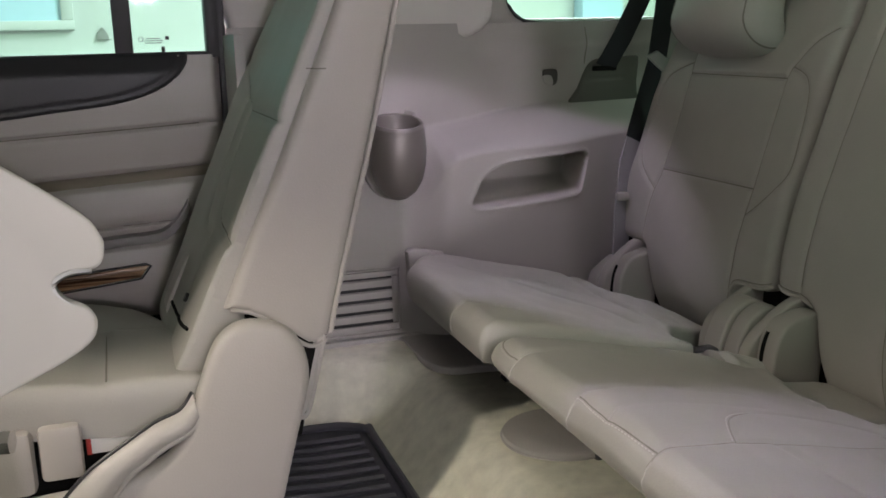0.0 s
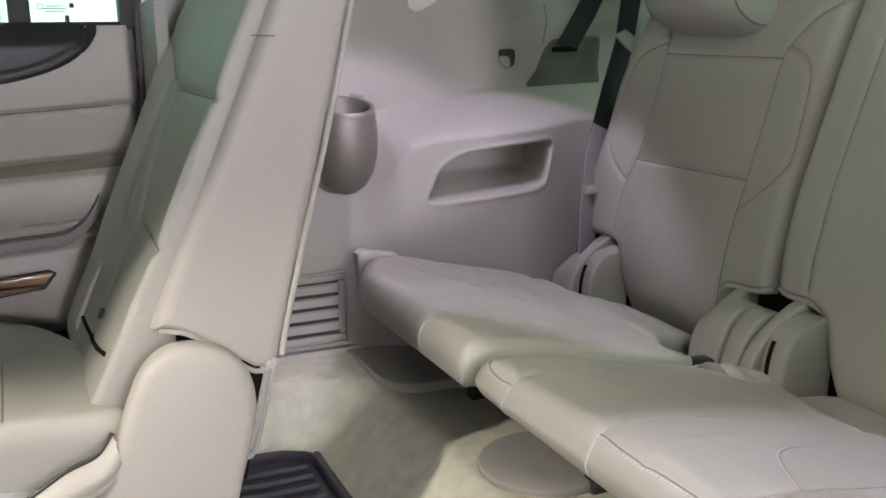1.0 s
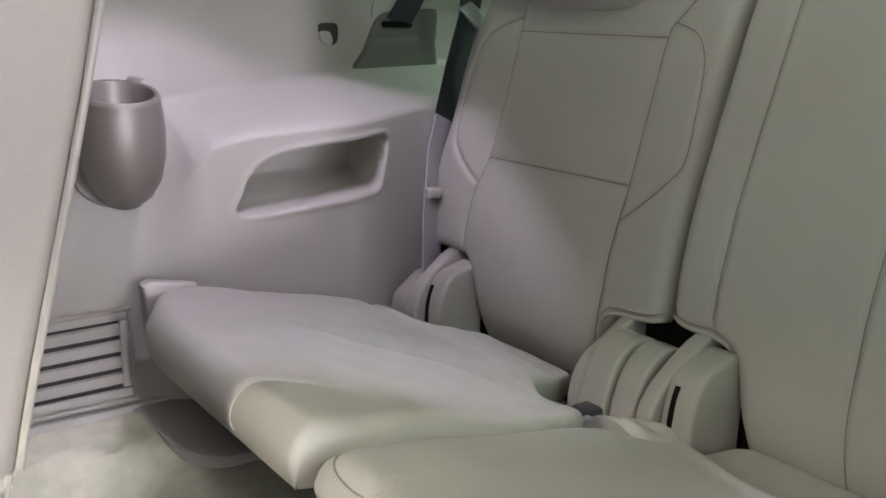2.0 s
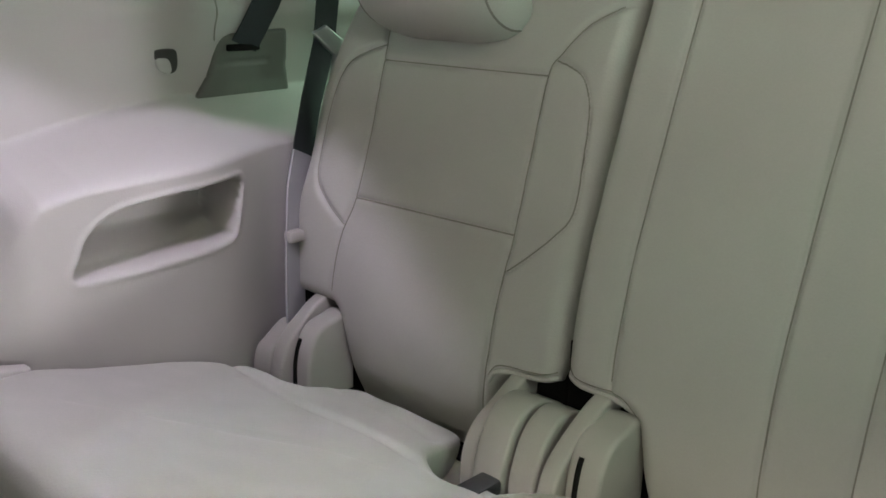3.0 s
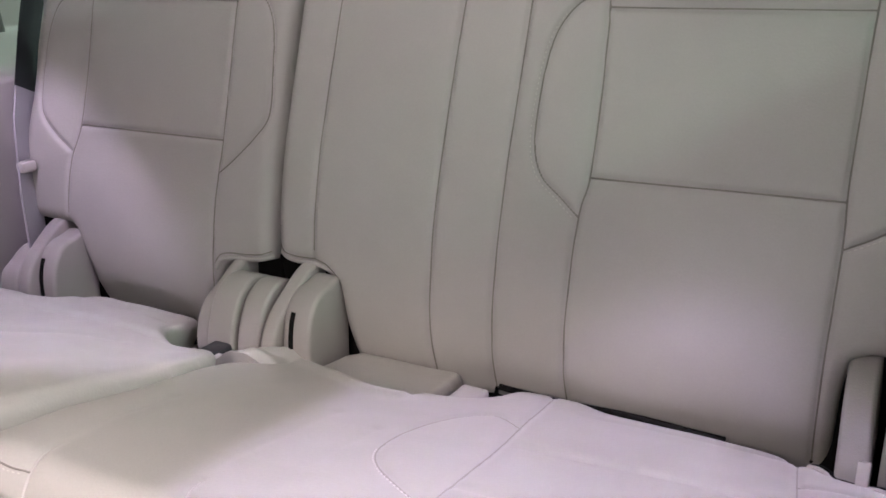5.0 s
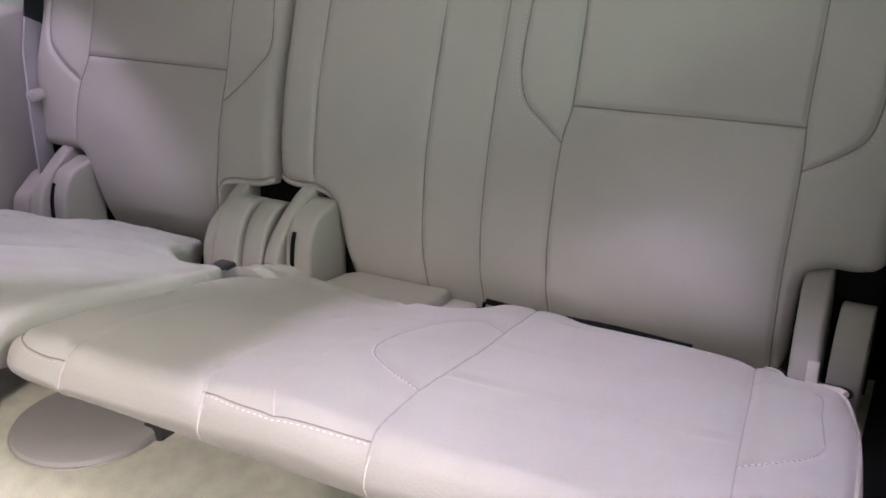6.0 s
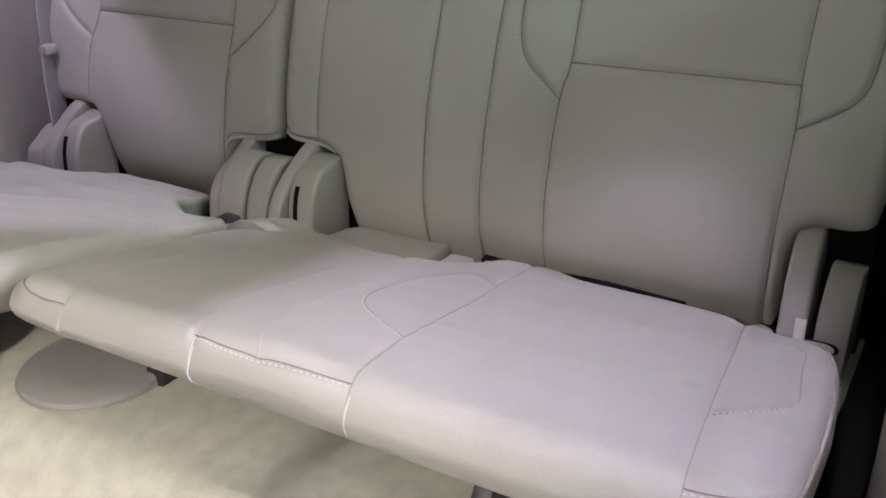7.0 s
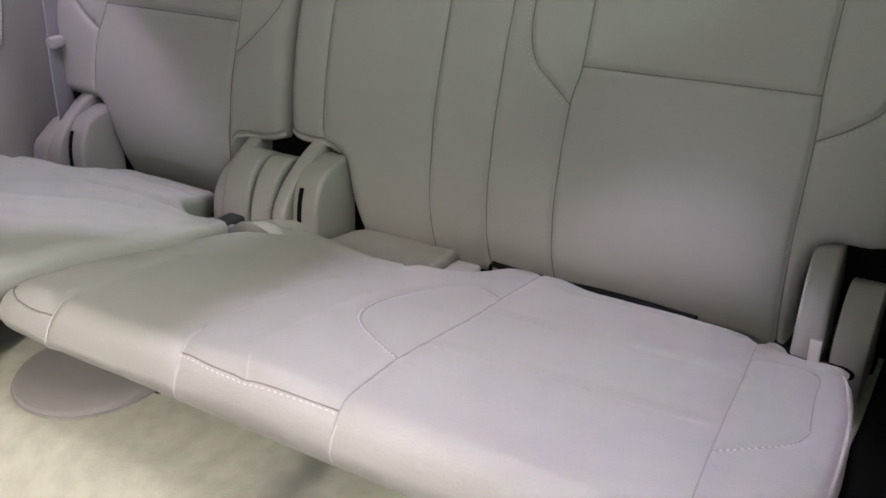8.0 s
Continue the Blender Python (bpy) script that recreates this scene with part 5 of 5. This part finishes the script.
slab("hinge_boot", smooth_line([(0.045, 0.19), (0.06, 0.24), (0.085, 0.285), (0.10, 0.29), (0.115, 0.24), (0.11, 0.18)], 3, True).tolist(), "y", 1.70, 1.79, VINYL, seat2, "moulded outer hinge boot", bevel=0.01)
_b = s2_back([(1.564, 0.252)], 0.001)[0]
tube("bolster_button", [tuple(_b), tuple(_b + np.array([-0.004, 0, 0.002]))], 0.007, BLACK, seat2, "small dark button", sides=14)
# the boot gap's shade is a dark line laid on the leather
tube("hinge_gap_line", s2_back(smooth_line([(1.690, 0.214), (1.60, 0.216), (1.51, 0.226), (1.45, 0.236)], 5), 0.001).tolist(), 0.0028, DARK, seat2, "dark line for the shaded gap at the hinge boot")
# trim band round the cushion's inner side
_b0 = smooth_line([(0.060, 1.362, 0.178), (0.043, 1.36, 0.157), (0.010, 1.356, 0.146), (-0.03, 1.352, 0.124), (-0.077, 1.35, 0.094), (-0.12, 1.35, 0.05)], 6)
_b1 = smooth_line([(0.068, 1.352, 0.140), (0.050, 1.348, 0.126), (0.018, 1.346, 0.112), (-0.007, 1.344, 0.096), (-0.028, 1.342, 0.082), (-0.06, 1.342, 0.04)], 6)
_n = len(_b0)
sheet("side_band", list(range(_n)), [0, 0.25, 0.5, 0.75, 1.0], lambda i, t: tuple(_b0[i] * (1 - t) + _b1[i] * t + np.array([0, -0.012 * 4 * t * (1 - t), 0])), VINYL, seat2, "folded vinyl side band", thick=(0, 0.006, 0))
tube("band_piping", _b0.tolist(), 0.0028, BLACK, seat2, "dark piping")
tube("band_hem", (_b0 + np.array([0.004, -0.004, -0.008])).tolist(), 0.003, VINYL, seat2, "pale piping")
tube("lower_hem", _b1.tolist(), 0.004, VINYL, seat2, "pale piping")
box("side_card", (-0.072, 1.392, 0.10), (0.03, 1.397, 0.146), PAPER, seat2, "white label sheet", bevel=0.001)
box("card_edge", (-0.078, 1.390, 0.10), (-0.072, 1.397, 0.148), RED, seat2, "red edge of the label", bevel=0.001)
box("side_pad", (-0.135, 1.375, 0.075), (-0.082, 1.397, 0.150), VINYL, seat2, "pale vinyl side piece", bevel=0.008)
box("side_pad", (-0.30, 1.37, 0.06), (-0.14, 1.397, 0.150), VINYL, seat2, "pale vinyl side piece", bevel=0.012)

# the other second-row seat, tumbled forward
tumbled = group_at("tumbled_seat", -0.35, 0.8, -0.06, "second-row seat tumbled forward, its pale underside bracket bared", "car seat")
br = smooth_line([(-0.34, 0.62), (-0.20, 0.585), (-0.12, 0.545), (-0.04, 0.487), (-0.020, 0.462), (-0.018, 0.445), (-0.026, 0.432), (-0.052, 0.430), (-0.062, 0.420), (-0.055, 0.408), (-0.036, 0.396), (-0.030, 0.378), (-0.044, 0.358), (-0.10, 0.330), (-0.20, 0.29), (-0.34, 0.26)], 5).tolist()
slab("bracket", br, "y", 1.020, 1.030, PLASTIC_LIGHT, tumbled, "pale plastic-clad latch bracket with a notch", bevel=0.004)
tube("latch_hook", smooth_line([(-0.030, 1.024, 0.431), (-0.05, 1.024, 0.430), (-0.064, 1.024, 0.420), (-0.058, 1.024, 0.407), (-0.046, 1.024, 0.398)], 4), 0.004, STEEL, tumbled, "bright steel latch hook")
tube("seat_leg", [(-0.17, 0.99, 0.22), (-0.17, 0.99, -0.06)], 0.045, VINYL, tumbled, "pale clad leg column", sides=20)
for z in (0.50, 0.30):
    tube("bolt", [(-0.125, 0.975, z), (-0.105, 0.97, z)], 0.011, CHROME, tumbled, "bright bolt head", sides=6)
box("cushion_block", (-0.52, 0.57, 0.10), (-0.24, 1.00, 0.40), LEATHER, tumbled, "upended leather cushion", bevel=0.04, segments=4)
box("backrest_block", (-0.72, 0.57, 0.05), (-0.53, 1.00, 0.40), LEATHER, tumbled, "folded leather backrest", bevel=0.04, segments=4)
box("seat_base", (-0.60, 0.62, -0.065), (-0.24, 0.98, 0.10), DARK, tumbled, "dark seat frame", bevel=0.01)

# fixtures for the unseen headliner lamps: a mask cut to the wanted light pool, below the lens
def beam_mask(x, y, z, opening, level, parent):
    """The mask added to the lamp; opening is the beam's outline at the height level."""
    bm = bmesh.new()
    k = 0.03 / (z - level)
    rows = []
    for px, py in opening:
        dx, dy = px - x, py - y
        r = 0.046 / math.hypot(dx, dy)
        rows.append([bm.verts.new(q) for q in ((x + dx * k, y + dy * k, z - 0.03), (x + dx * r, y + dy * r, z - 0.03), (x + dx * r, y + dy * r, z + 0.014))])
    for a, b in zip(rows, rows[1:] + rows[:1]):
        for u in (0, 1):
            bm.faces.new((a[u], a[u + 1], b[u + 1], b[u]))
    part("cup", bm, BLACK, parent, "black mask added to shape the beam", smooth=False)


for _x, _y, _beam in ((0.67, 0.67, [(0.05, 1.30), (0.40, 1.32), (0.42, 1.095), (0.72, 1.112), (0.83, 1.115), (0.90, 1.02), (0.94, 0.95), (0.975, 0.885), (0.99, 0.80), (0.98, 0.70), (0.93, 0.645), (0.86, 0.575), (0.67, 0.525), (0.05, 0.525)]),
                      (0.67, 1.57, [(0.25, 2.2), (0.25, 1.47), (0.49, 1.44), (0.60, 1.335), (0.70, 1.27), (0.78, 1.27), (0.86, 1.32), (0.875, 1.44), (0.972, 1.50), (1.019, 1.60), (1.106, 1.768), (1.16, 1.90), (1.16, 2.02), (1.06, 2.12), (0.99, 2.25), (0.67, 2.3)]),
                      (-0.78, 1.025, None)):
    lamp = group_at("unseen_lamp", _x, _y, 1.0, "unseen lamp added to the headliner, with a black beam mask" if _beam else "unseen lamp added to the headliner, with a white lens", "lamp", "reading lamps")
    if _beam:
        beam_mask(_x, _y, 0.985, _beam, 0.18, lamp)
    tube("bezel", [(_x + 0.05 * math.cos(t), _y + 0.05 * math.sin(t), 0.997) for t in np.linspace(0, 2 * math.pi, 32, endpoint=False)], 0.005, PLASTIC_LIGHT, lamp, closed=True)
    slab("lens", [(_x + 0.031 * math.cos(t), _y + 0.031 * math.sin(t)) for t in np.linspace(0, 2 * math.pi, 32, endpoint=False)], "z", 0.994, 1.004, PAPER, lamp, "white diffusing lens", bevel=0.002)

# fixture added for the unseen dome lamp
added_dome_light = group_at("added_dome_light", 0.62, 1.2, 1.0, "unseen white dome light added in the middle of the headliner", "lamp")
_ring = lambda r: [(0.62 + 1.4 * r * math.cos(t), 1.2 + r * math.sin(t)) for t in np.linspace(0, 2 * math.pi, 40, endpoint=False)]
slab("lens", _ring(0.045), "z", 0.990, 1.004, PAPER, added_dome_light, "white diffusing lens", bevel=0.003)
tube("bezel", [(a, b, 0.997) for a, b in _ring(0.05)], 0.005, PLASTIC_LIGHT, added_dome_light, closed=True)

# garage wall fittings seen through the panes
notice = group_at("wall_window", -0.5, 4.59, 0.72, "white-framed pale blue window in the garage wall", "window")
box("pane", (-2.2, 4.585, 0.74), (-0.21, 4.592, 1.5), BLUE, notice, bevel=0)
for a, b in (((-2.26, 4.57, 0.70), (-0.16, 4.599, 0.74)), ((-0.21, 4.57, 0.74), (-0.16, 4.599, 1.5))):
    box("frame", a, b, WALLPAINT, notice, bevel=0.004)
tagged(box("wall_rail", (-3.0, 4.56, 0.585), (2.0, 4.60, 0.600), WALLPAINT, bevel=0.003), "white rail along the garage wall", "rail")
tagged(box("wall_post", (2.22, 4.50, -0.8), (2.45, 4.60, 3.6), BLUE, bevel=0.01), "blue-grey post at the garage wall", "post")
tagged(slab("wall_marker", [(-0.075, 0.655), (-0.025, 0.655), (-0.03, 0.68), (-0.05, 0.71), (-0.07, 0.68)], "y", 4.585, 4.60, CONCRETE, bevel=0.002), "small grey marker on the garage wall", "marker")
# small print on the door pane
sticker = group_at("pane_sticker", 0.07, 2.003, 0.63, "tiny dark print on the door pane", "sticker")
for k, (a, b) in enumerate(((0.058, 0.088), (0.055, 0.090), (0.060, 0.085))):
    box("print_bar", (a, 2.0025, 0.628 + 0.004 * k), (b, 2.0032, 0.6295 + 0.004 * k), RUBBER, sticker, bevel=0)
box("print_block", (0.094, 2.0025, 0.634), (0.101, 2.0032, 0.641), RUBBER, sticker, bevel=0)
tube("print_ring", [(0.051 + 0.004 * math.cos(a), 2.003, 0.636 + 0.004 * math.sin(a)) for a in np.linspace(0, 2 * math.pi, 16, endpoint=False)], 0.0007, RUBBER, sticker, sides=5, closed=True)
